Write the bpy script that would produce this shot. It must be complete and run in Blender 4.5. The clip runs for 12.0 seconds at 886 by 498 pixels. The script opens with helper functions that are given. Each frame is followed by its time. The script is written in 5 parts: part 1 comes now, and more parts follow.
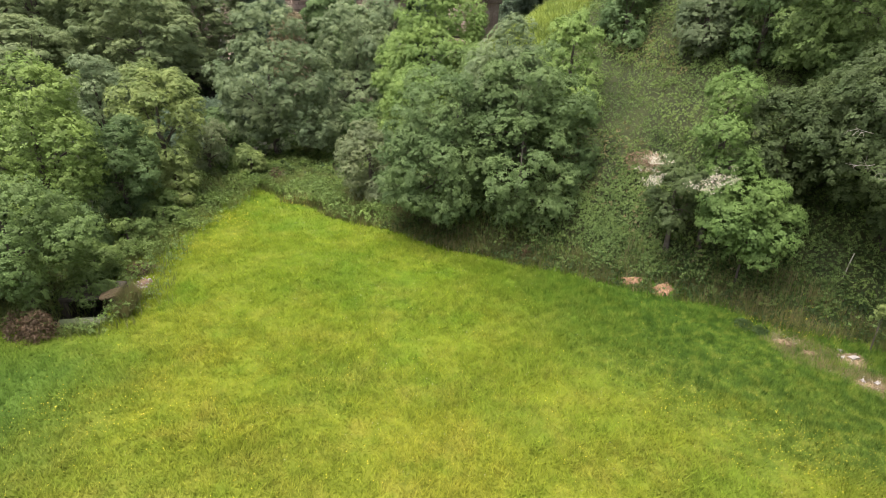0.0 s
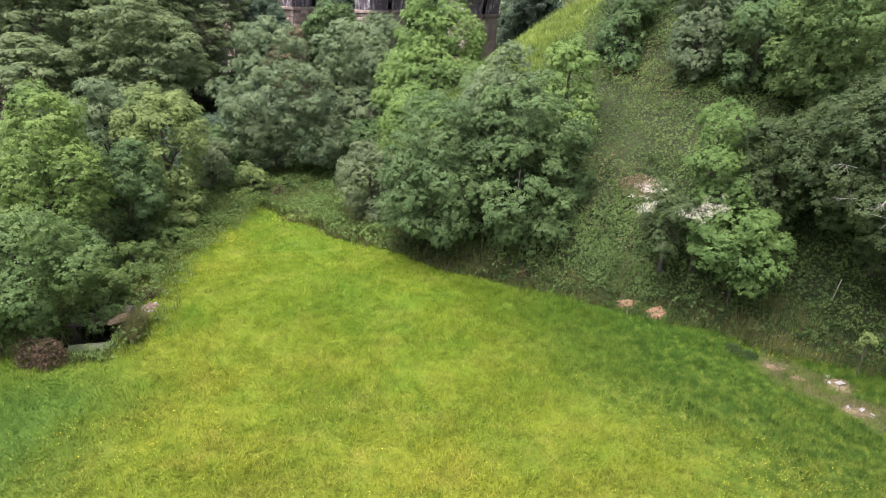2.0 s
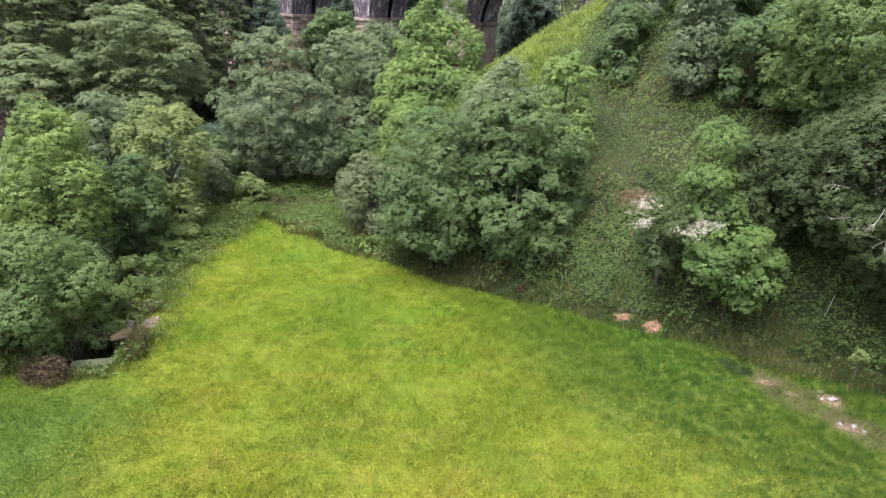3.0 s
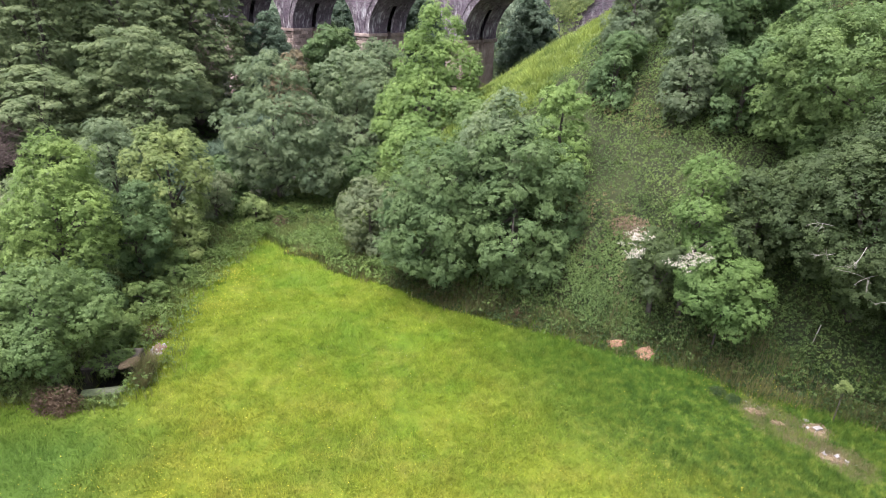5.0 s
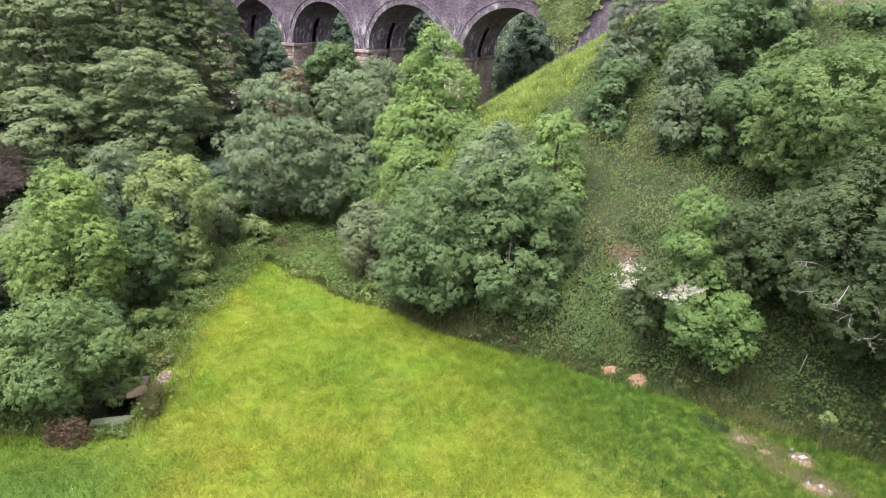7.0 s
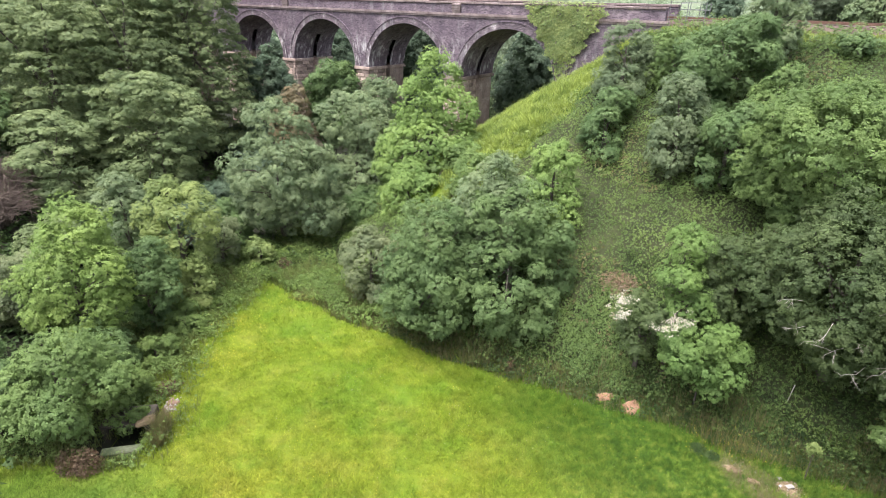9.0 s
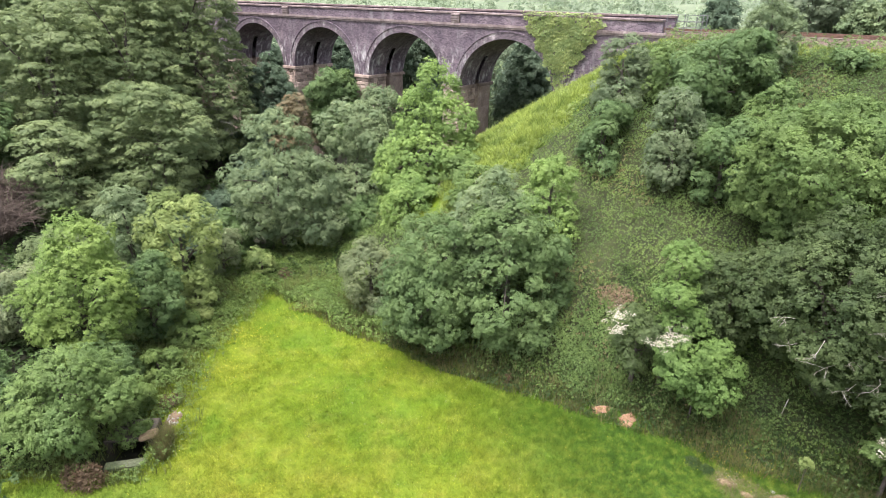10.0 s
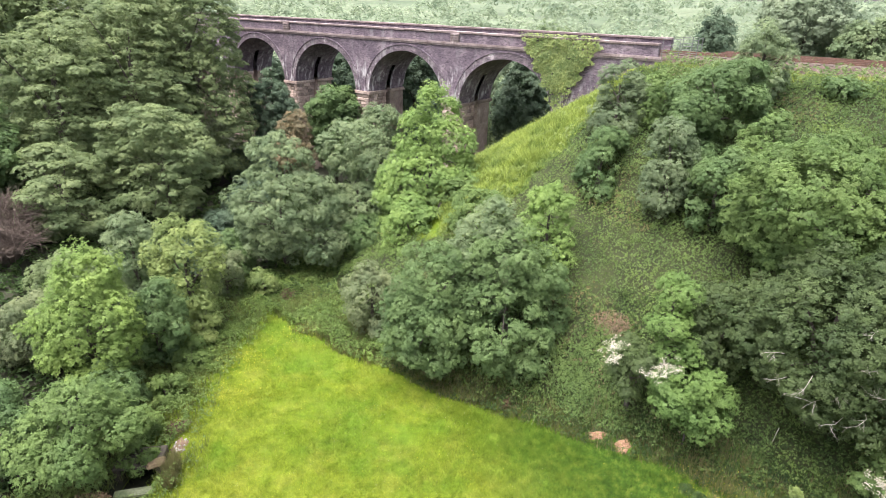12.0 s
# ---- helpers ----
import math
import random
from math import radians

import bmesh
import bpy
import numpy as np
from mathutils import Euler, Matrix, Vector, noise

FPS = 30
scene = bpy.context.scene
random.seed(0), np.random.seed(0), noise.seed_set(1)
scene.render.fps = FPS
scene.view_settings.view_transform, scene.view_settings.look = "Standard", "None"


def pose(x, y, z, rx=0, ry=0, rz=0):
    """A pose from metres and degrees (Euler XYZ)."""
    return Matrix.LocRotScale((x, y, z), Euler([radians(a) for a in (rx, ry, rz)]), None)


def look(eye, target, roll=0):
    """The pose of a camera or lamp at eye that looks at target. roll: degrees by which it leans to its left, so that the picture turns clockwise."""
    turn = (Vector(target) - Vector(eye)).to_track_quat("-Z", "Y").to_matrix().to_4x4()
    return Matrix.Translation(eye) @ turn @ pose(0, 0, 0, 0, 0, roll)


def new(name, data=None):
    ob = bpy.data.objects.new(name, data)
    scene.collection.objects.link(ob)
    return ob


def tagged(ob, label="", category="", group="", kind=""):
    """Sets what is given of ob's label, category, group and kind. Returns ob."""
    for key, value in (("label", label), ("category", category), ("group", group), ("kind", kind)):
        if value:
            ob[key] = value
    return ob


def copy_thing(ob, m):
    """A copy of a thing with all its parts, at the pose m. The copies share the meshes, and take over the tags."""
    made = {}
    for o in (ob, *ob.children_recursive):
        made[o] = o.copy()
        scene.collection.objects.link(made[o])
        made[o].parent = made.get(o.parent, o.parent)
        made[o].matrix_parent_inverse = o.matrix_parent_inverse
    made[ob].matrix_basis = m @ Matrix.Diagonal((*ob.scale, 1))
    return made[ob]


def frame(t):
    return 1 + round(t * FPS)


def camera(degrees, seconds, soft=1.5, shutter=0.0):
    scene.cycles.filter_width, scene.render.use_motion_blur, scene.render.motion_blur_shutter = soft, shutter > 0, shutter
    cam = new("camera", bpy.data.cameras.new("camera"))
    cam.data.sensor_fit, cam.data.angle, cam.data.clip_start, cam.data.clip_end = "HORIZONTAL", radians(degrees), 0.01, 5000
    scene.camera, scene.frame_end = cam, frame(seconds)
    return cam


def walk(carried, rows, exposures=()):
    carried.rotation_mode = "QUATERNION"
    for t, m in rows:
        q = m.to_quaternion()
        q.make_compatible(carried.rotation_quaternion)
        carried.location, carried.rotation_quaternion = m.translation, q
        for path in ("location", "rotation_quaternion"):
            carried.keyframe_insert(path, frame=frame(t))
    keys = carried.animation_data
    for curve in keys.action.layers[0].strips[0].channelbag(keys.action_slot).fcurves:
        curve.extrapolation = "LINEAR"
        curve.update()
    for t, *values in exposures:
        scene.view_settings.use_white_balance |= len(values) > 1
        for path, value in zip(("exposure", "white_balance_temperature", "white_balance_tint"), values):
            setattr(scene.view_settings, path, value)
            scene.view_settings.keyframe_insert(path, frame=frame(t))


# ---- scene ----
# ---- camera: a drone that climbs almost straight up, its gimbal steady ----
cam = camera(75.26, 12.0, soft=0.8)
TILT, LEAN = -23.571, -1.562
DRIFT = (-0.367, 0.335, -0.015)
ROWS = [
    (0.0, 0.013, 0.024, 10.223),
    (0.5, 0.033, -0.017, 10.438),
    (1.0, 0.050, -0.061, 10.705),
    (1.5, 0.031, -0.100, 11.002),
    (2.0, 0.010, -0.125, 11.317),
    (2.5, 0.035, -0.137, 11.639),
    (3.0, 0.040, -0.142, 11.968),
    (5.0, 0.046, -0.289, 13.294),
    (5.5, 0.056, -0.324, 13.647),
    (6.0, 0.053, -0.369, 13.999),
    (6.5, 0.066, -0.406, 14.352),
    (7.0, 0.065, -0.424, 14.711),
    (9.0, 0.031, -0.570, 16.220),
    (9.5, 0.040, -0.598, 16.591),
    (10.0, 0.053, -0.635, 16.966),
    (10.5, 0.044, -0.681, 17.341),
    (11.0, 0.028, -0.706, 17.708),
    (11.5, 0.012, -0.704, 18.082),
    (12.0, -0.002, -0.690, 18.469),
]


def gimbal(t, x, y, z):
    k = t / 12.0
    return (pose(x, y, z, 0, 0, DRIFT[0] * k) @ pose(0, 0, 0, TILT + DRIFT[1] * k)
            @ pose(0, 0, 0, 0, LEAN + DRIFT[2] * k) @ pose(0, 0, 0, 90))


walk(cam, [(r[0], gimbal(*r)) for r in ROWS], exposures=((0, 1.26, 6650, 15), (1, 1.28, 6450, 15), (2.5, 1.31, 6030, 20), (5, 1.43, 5960, 22), (7, 1.52, 6000, 22), (9, 1.6, 6180, 17), (12, 1.68, 6250, 17)))

# ---- world, sun, exposure ----
world = bpy.data.worlds.new("overcast_sky")
scene.world = world
world.use_nodes = True
wn, wl = world.node_tree.nodes, world.node_tree.links
sky = wn.new("ShaderNodeTexSky")
sky.sky_type, sky.sun_disc = "NISHITA", False
sky.sun_elevation, sky.sun_rotation = radians(75), radians(245)
sky.air_density, sky.dust_density, sky.ozone_density = 1.0, 4.0, 1.0
grey = wn.new("ShaderNodeHueSaturation")
grey.inputs["Saturation"].default_value = 0.34
wl.new(sky.outputs[0], grey.inputs["Color"])
wl.new(grey.outputs[0], wn["Background"].inputs["Color"])
wn["Background"].inputs["Strength"].default_value = 0.15
sun_data = bpy.data.lights.new("sun", "SUN")
sun_data.energy, sun_data.angle, sun_data.color = 3.4, radians(55), (1.0, 0.96, 0.88)
sun = new("sun", sun_data)
sun.matrix_world = look((-13, -6, 54), (0, 0, 0))

# ---- the plan: the viaduct's line, embankment, field edges ----
ORG = np.array((-16.0, 63.58))
PHI = radians(-35.8)
UD = np.array((math.cos(PHI), math.sin(PHI)))
ND = np.array((-UD[1], UD[0]))
SPAN, CLEAR, SPRING, RISE = 10.7, 8.95, 10.2, 4.12
STRING, COPING, WIDTH = 15.3, 16.2, 5.3


def sd(x, y):
    px, py = x - ORG[0], y - ORG[1]
    return px * UD[0] + py * UD[1], px * ND[0] + py * ND[1]


def xy(s, d):
    return ORG[0] + s * UD[0] + d * ND[0], ORG[1] + s * UD[1] + d * ND[1]


def wob(x, y, k=1.0):
    """A smooth wandering value in about -1 to 1."""
    return (np.sin(x * 0.71 * k + 1.3 * np.sin(y * 0.43 * k)) + np.sin(y * 0.83 * k + 1.7 * np.sin(x * 0.37 * k + 2.0))
            + 0.6 * np.sin((x + y) * 1.9 * k + 0.7) + 0.5 * np.sin((x - 1.3 * y) * 2.7 * k)) / 3.1


def toe(s):
    return np.interp(s, (20, 36, 41, 44, 46, 50, 53, 60, 90), (22.7, 22.3, 21.6, 20.9, 20.5, 20.3, 19.7, 18.9, 18.0))


def left_edge(y):
    return np.interp(y, (-20, 9, 13.7, 15, 16.3, 18.2, 20.5, 23.4, 27, 31.2), (-30, -18, -13.8, -12.0, -10.8, -10.8, -11.3, -11.6, -11.6, -10.9))


def bank_way(x, y):
    """How far down the embankment's side a place lies: 0 at the top, 22 at the toe."""
    s, d = sd(x, y)
    ds = np.maximum(0, 38 - s)
    dd = np.maximum(0, -0.6 - d)
    db = np.maximum(0, d - 9.5) * np.where(s > 44, 0.12, np.where(s > 38, 0.12 + 0.88 * (44 - s) / 6, 1.0))
    return np.sqrt(ds ** 2 + (dd * 22.0 / toe(s)) ** 2 + db ** 2)


def height(x, y):
    x, y = np.asarray(x, float), np.asarray(y, float)
    w = bank_way(x, y)
    z = np.interp(w, (0, 2, 11.75, 17, 20.2, 21.2, 22.2, 24), (14.9, 13.7, 7.2, 3.95, 1.25, 0.34, 0.07, 0))
    z = z + 0.16 * wob(x, y, 1.6) * np.clip(w / 3, 0, 1) * np.clip((23 - w) / 3, 0, 1)
    hill = 0.24 * np.maximum(0, -17.5 - x) * np.clip((y + 5) / 25, 0, 1)
    hill = 14 * (1 - np.exp(-hill / 14))
    z = np.maximum(z, hill)
    far = np.hypot(x, y)
    z = np.maximum(z, np.interp(far, (85, 130, 220, 380, 700, 3000), (0, 2.5, 7, 17, 28, 40)) * np.clip((y - 40) / 60, 0, 1))
    field = np.clip(22.5 - np.abs(w - 44), 0, 1)
    z = z + 0.05 * wob(x, y, 0.8) * field
    ditch = np.exp(-((x - left_edge(y) + 1.7) / 0.8) ** 2) * np.clip((y - 6) / 6, 0, 1) * np.clip((34 - y) / 4, 0, 1)
    return z - ditch * np.interp(y, (15.8, 16.8, 18.3, 20.5), (0.0, 1.2, 1.2, 0.2))


def height1(x, y):
    return float(height(x, y))


def in_field(x, y):
    s, d = sd(x, y)
    return (x > left_edge(y) + 0.25 * wob(x, y, 3)) & (d < -toe(s) - 0.75 + 0.3 * wob(x, y, 2.2)) & (y < 30.6)


def grass_cone(x, y):
    s, d = sd(x, y)
    w = bank_way(x, y)
    return (s < 37.4 + 0.28 * d + 0.4 * wob(x, y, 1.5)) & (w < 17) & (d > -15) & (d < -0.05) & (w > 0.4)


# ---- materials ----
def material(name):
    m = bpy.data.materials.new(name)
    m.use_nodes = True
    return m, m.node_tree.nodes, m.node_tree.links, m.node_tree.nodes["Principled BSDF"]


def node_noise(n, l, vec, scale, detail=4.0, rough=0.6):
    t = n.new("ShaderNodeTexNoise")
    t.inputs["Scale"].default_value, t.inputs["Detail"].default_value, t.inputs["Roughness"].default_value = scale, detail, rough
    l.new(vec, t.inputs["Vector"])
    return t.outputs["Fac"]


def node_ramp(n, l, fac, stops):
    r = n.new("ShaderNodeValToRGB")
    while len(r.color_ramp.elements) < len(stops):
        r.color_ramp.elements.new(0.5)
    for e, (p, c) in zip(r.color_ramp.elements, stops):
        e.position, e.color = p, (*c, 1)
    l.new(fac, r.inputs["Fac"])
    return r.outputs["Color"]


def node_mix(n, l, fac, a, b, mode="MIX"):
    m = n.new("ShaderNodeMix")
    m.data_type, m.blend_type = "RGBA", mode
    for sock, v in ((m.inputs["Factor"], fac), (m.inputs["A"], a), (m.inputs["B"], b)):
        if isinstance(v, (int, float)):
            sock.default_value = v
        elif isinstance(v, tuple):
            sock.default_value = (*v, 1)
        else:
            l.new(v, sock)
    return m.outputs["Result"]


def node_bump(n, l, p, fac, strength, dist):
    b = n.new("ShaderNodeBump")
    b.inputs["Strength"].default_value, b.inputs["Distance"].default_value = strength, dist
    l.new(fac, b.inputs["Height"])
    l.new(b.outputs["Normal"], p.inputs["Normal"])


def surface(name, stops, scale, fine, rough=0.9, spec=0.3, bump=0.5, dist=0.02, island=0.0, metal=0.0):
    m, n, l, p = material(name)
    pos = n.new("ShaderNodeNewGeometry")
    a = node_noise(n, l, pos.outputs["Position"], scale)
    b = node_noise(n, l, pos.outputs["Position"], fine, 6, 0.7)
    col = node_ramp(n, l, a, stops)
    tone = node_ramp(n, l, b, ((0.28, (0.45, 0.45, 0.45)), (0.72, (1.45, 1.45, 1.45))))
    col = node_mix(n, l, 0.8, col, tone, "MULTIPLY")
    if island:
        info = n.new("ShaderNodeObjectInfo")
        one = node_ramp(n, l, info.outputs["Random"], ((0, (1 - island,) * 3), (1, (1 + island,) * 3)))
        col = node_mix(n, l, 1.0, col, one, "MULTIPLY")
    l.new(col, p.inputs["Base Color"])
    p.inputs["Roughness"].default_value, p.inputs["Specular IOR Level"].default_value = rough, spec
    p.inputs["Metallic"].default_value = metal
    node_bump(n, l, p, b, bump, dist)
    return m


def streaks(m, colour, amount):
    """Pale lime streaks running down a wall, added to its material."""
    n, l = m.node_tree.nodes, m.node_tree.links
    p = n["Principled BSDF"]
    old = p.inputs["Base Color"].links[0].from_socket
    pos = n.new("ShaderNodeNewGeometry")
    flat = n.new("ShaderNodeVectorMath")
    flat.operation = "MULTIPLY"
    flat.inputs[1].default_value = (1.0, 1.0, 0.16)
    l.new(pos.outputs["Position"], flat.inputs[0])
    f = node_ramp(n, l, node_noise(n, l, flat.outputs[0], 1.5, 6, 0.7), ((0.54, (0, 0, 0)), (0.72, (amount,) * 3)))
    l.new(node_mix(n, l, f, old, colour), p.inputs["Base Color"])


def coursed(m):
    """Single bricks in their courses, lighter and darker, along the viaduct's face."""
    n, l = m.node_tree.nodes, m.node_tree.links
    p = n["Principled BSDF"]
    old = p.inputs["Base Color"].links[0].from_socket
    co = n.new("ShaderNodeTexCoord")
    sep, com, add = n.new("ShaderNodeSeparateXYZ"), n.new("ShaderNodeCombineXYZ"), n.new("ShaderNodeMath")
    l.new(co.outputs["Object"], sep.inputs[0])
    l.new(sep.outputs["X"], add.inputs[0])
    l.new(sep.outputs["Y"], add.inputs[1])
    l.new(add.outputs[0], com.inputs["X"])
    l.new(sep.outputs["Z"], com.inputs["Y"])
    b = n.new("ShaderNodeTexBrick")
    b.inputs["Scale"].default_value = 1.0
    b.inputs["Brick Width"].default_value, b.inputs["Row Height"].default_value, b.inputs["Mortar Size"].default_value = 0.23, 0.076, 0.006
    b.inputs["Color1"].default_value, b.inputs["Color2"].default_value, b.inputs["Mortar"].default_value = (0.55, 0.54, 0.55, 1), (1.35, 1.3, 1.3, 1), (1.7, 1.65, 1.6, 1)
    l.new(com.outputs[0], b.inputs["Vector"])
    l.new(node_mix(n, l, 1.0, old, b.outputs["Color"], "MULTIPLY"), p.inputs["Base Color"])


def lime(m, low, high):
    """White lime that has seeped out of the joints, between two heights."""
    n, l = m.node_tree.nodes, m.node_tree.links
    p = n["Principled BSDF"]
    old = p.inputs["Base Color"].links[0].from_socket
    pos = n.new("ShaderNodeNewGeometry")
    flat = n.new("ShaderNodeVectorMath")
    flat.operation = "MULTIPLY"
    flat.inputs[1].default_value = (1.0, 1.0, 0.35)
    l.new(pos.outputs["Position"], flat.inputs[0])
    sep = n.new("ShaderNodeSeparateXYZ")
    l.new(pos.outputs["Position"], sep.inputs[0])
    band = n.new("ShaderNodeMapRange")
    band.inputs["From Min"].default_value, band.inputs["From Max"].default_value = low, high
    l.new(sep.outputs["Z"], band.inputs["Value"])
    band = node_ramp(n, l, band.outputs[0], ((0.0, (0, 0, 0)), (0.25, (1, 1, 1)), (0.55, (0.8, 0.8, 0.8)), (1.0, (0, 0, 0))))
    f = node_ramp(n, l, node_noise(n, l, flat.outputs[0], 2.3, 7, 0.75), ((0.51, (0, 0, 0)), (0.64, (0.9, 0.9, 0.9))))
    l.new(node_mix(n, l, node_mix(n, l, 1.0, f, band, "MULTIPLY"), old, (0.62, 0.60, 0.58)), p.inputs["Base Color"])


def leaf_material(name, dark, mid, light, scale=0.55, glow=0.42, rough=0.55, spec=0.15, cool=1.12):
    m, n, l, p = material(name)
    geo = n.new("ShaderNodeNewGeometry")
    big = node_noise(n, l, geo.outputs["Position"], scale, 3)
    # a cool of 1.22 puts blue distance haze into a leaf's colour
    dark, mid, light = (tuple(c * k for c, k in zip(col, (1.0, 1.03, cool))) for col in (dark, mid, light))
    dark, light = (tuple(0.6 * a + 0.4 * b for a, b in zip(c, mid)) for c in (dark, light))
    col = node_ramp(n, l, geo.outputs["Random Per Island"], ((0.0, dark), (0.55, mid), (1.0, light)))
    tint = node_ramp(n, l, big, ((0.3, (0.66, 0.72, 0.68)), (0.7, (1.28, 1.22, 1.12))))
    col = node_mix(n, l, 1.0, col, tint, "MULTIPLY")
    l.new(col, p.inputs["Base Color"])
    p.inputs["Roughness"].default_value, p.inputs["Specular IOR Level"].default_value = rough, spec
    through_leaf = n.new("ShaderNodeBsdfTranslucent")
    l.new(col, through_leaf.inputs["Color"])
    both = n.new("ShaderNodeMixShader")
    both.inputs["Fac"].default_value = glow
    l.new(p.outputs[0], both.inputs[1])
    l.new(through_leaf.outputs[0], both.inputs[2])
    l.new(both.outputs[0], n["Material Output"].inputs["Surface"])
    return m


def grass_material(name, blades):
    """Meadow grass: yellow-green and straw patches, a lush darker strip by the embankment's foot."""
    m, n, l, p = material(name)
    geo = n.new("ShaderNodeNewGeometry")
    pos = geo.outputs["Position"]
    big = node_noise(n, l, pos, 0.16, 3, 0.55)
    mid = node_noise(n, l, pos, 0.7, 5, 0.65)
    fine = node_noise(n, l, pos, 9.0, 5, 0.7)
    col = node_ramp(n, l, big, ((0.32, (0.068, 0.106, 0.012)), (0.5, (0.094, 0.123, 0.012)), (0.68, (0.117, 0.135, 0.015))))
    patch = node_ramp(n, l, mid, ((0.46, (0.0, 0.0, 0.0)), (0.78, (0.62, 0.62, 0.62))))
    col = node_mix(n, l, patch, col, (0.150, 0.146, 0.026))
    cool = node_ramp(n, l, node_noise(n, l, pos, 0.45, 4, 0.7), ((0.5, (0, 0, 0)), (0.72, (0.8, 0.8, 0.8))))
    col = node_mix(n, l, cool, col, (0.066, 0.112, 0.011))
    # the lush strip follows the embankment's foot
    dot = n.new("ShaderNodeVectorMath")
    dot.operation = "DOT_PRODUCT"
    l.new(pos, dot.inputs[0])
    dot.inputs[1].default_value = (ND[0], ND[1], 0)
    wav = n.new("ShaderNodeMath")
    wav.operation = "MULTIPLY_ADD"
    l.new(node_noise(n, l, pos, 0.5, 3), wav.inputs[0])
    wav.inputs[1].default_value = 5.0
    l.new(dot.outputs["Value"], wav.inputs[2])
    strip = n.new("ShaderNodeMapRange")
    strip.inputs["From Min"].default_value, strip.inputs["From Max"].default_value = 15.2, 18.4
    l.new(wav.outputs[0], strip.inputs["Value"])
    side = n.new("ShaderNodeSeparateXYZ")
    l.new(pos, side.inputs[0])
    east = n.new("ShaderNodeMapRange")
    east.inputs["From Min"].default_value, east.inputs["From Max"].default_value = 0.5, 7.5
    l.new(side.outputs["X"], east.inputs["Value"])
    both = n.new("ShaderNodeMath")
    both.operation = "MULTIPLY"
    l.new(strip.outputs[0], both.inputs[0])
    l.new(east.outputs[0], both.inputs[1])
    rank = node_ramp(n, l, node_noise(n, l, pos, 2.8, 5, 0.7), ((0.38, (0.034, 0.068, 0.012)), (0.52, (0.056, 0.094, 0.014)), (0.66, (0.104, 0.132, 0.024))))
    col = node_mix(n, l, both.outputs[0], col, rank)
    # cooler, ranker grass in the low corner by the stream, darkened for the alder's shadow
    west = n.new("ShaderNodeMapRange")
    west.inputs["From Min"].default_value, west.inputs["From Max"].default_value = -7.5, -11.5
    wander = n.new("ShaderNodeMath")
    wander.operation = "MULTIPLY_ADD"
    l.new(node_noise(n, l, pos, 0.8, 4), wander.inputs[0])
    wander.inputs[1].default_value = 4.0
    l.new(side.outputs["X"], wander.inputs[2])
    drop = n.new("ShaderNodeMath")
    drop.operation = "SUBTRACT"
    drop.inputs[1].default_value = 2.0
    l.new(wander.outputs[0], drop.inputs[0])
    l.new(drop.outputs[0], west.inputs["Value"])
    south = n.new("ShaderNodeMapRange")
    south.inputs["From Min"].default_value, south.inputs["From Max"].default_value = 17.0, 13.5
    l.new(side.outputs["Y"], south.inputs["Value"])
    nook = n.new("ShaderNodeMath")
    nook.operation = "MULTIPLY"
    l.new(west.outputs[0], nook.inputs[0])
    l.new(south.outputs[0], nook.inputs[1])
    col = node_mix(n, l, nook.outputs[0], col, (0.046, 0.086, 0.014))
    tuft = node_ramp(n, l, node_noise(n, l, pos, 2.4, 4, 0.65), ((0.3, (0.72, 0.76, 0.75)), (0.5, (1.0, 1.0, 1.0)), (0.72, (1.22, 1.18, 1.2))))
    col = node_mix(n, l, 1.0, col, tuft, "MULTIPLY")
    north = n.new("ShaderNodeMapRange")
    north.inputs["From Min"].default_value, north.inputs["From Max"].default_value = 11.0, 20.0
    l.new(side.outputs["Y"], north.inputs["Value"])
    lean_tint = node_ramp(n, l, north.outputs[0], ((0.0, (1.56, 1.40, 1.55)), (1.0, (1.30, 1.42, 1.4))))
    col = node_mix(n, l, 1.0, col, lean_tint, "MULTIPLY")
    tone = node_ramp(n, l, fine, ((0.25, (0.82, 0.82, 0.82)), (0.75, (1.16, 1.16, 1.12))))
    col = node_mix(n, l, 1.0, col, tone, "MULTIPLY")
    # turf darkened in its colour for the shade among the blades
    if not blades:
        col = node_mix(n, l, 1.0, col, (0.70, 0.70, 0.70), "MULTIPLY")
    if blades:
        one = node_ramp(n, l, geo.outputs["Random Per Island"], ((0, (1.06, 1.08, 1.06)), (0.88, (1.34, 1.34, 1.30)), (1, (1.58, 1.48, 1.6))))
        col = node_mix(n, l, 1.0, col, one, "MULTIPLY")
    l.new(col, p.inputs["Base Color"])
    p.inputs["Roughness"].default_value, p.inputs["Specular IOR Level"].default_value = 0.85, 0.03
    if blades:
        tr = n.new("ShaderNodeBsdfTranslucent")
        l.new(col, tr.inputs["Color"])
        mx = n.new("ShaderNodeMixShader")
        mx.inputs["Fac"].default_value = 0.35
        l.new(p.outputs[0], mx.inputs[1])
        l.new(tr.outputs[0], mx.inputs[2])
        l.new(mx.outputs[0], n["Material Output"].inputs["Surface"])
    else:
        node_bump(n, l, p, fine, 0.25, 0.04)
    return m


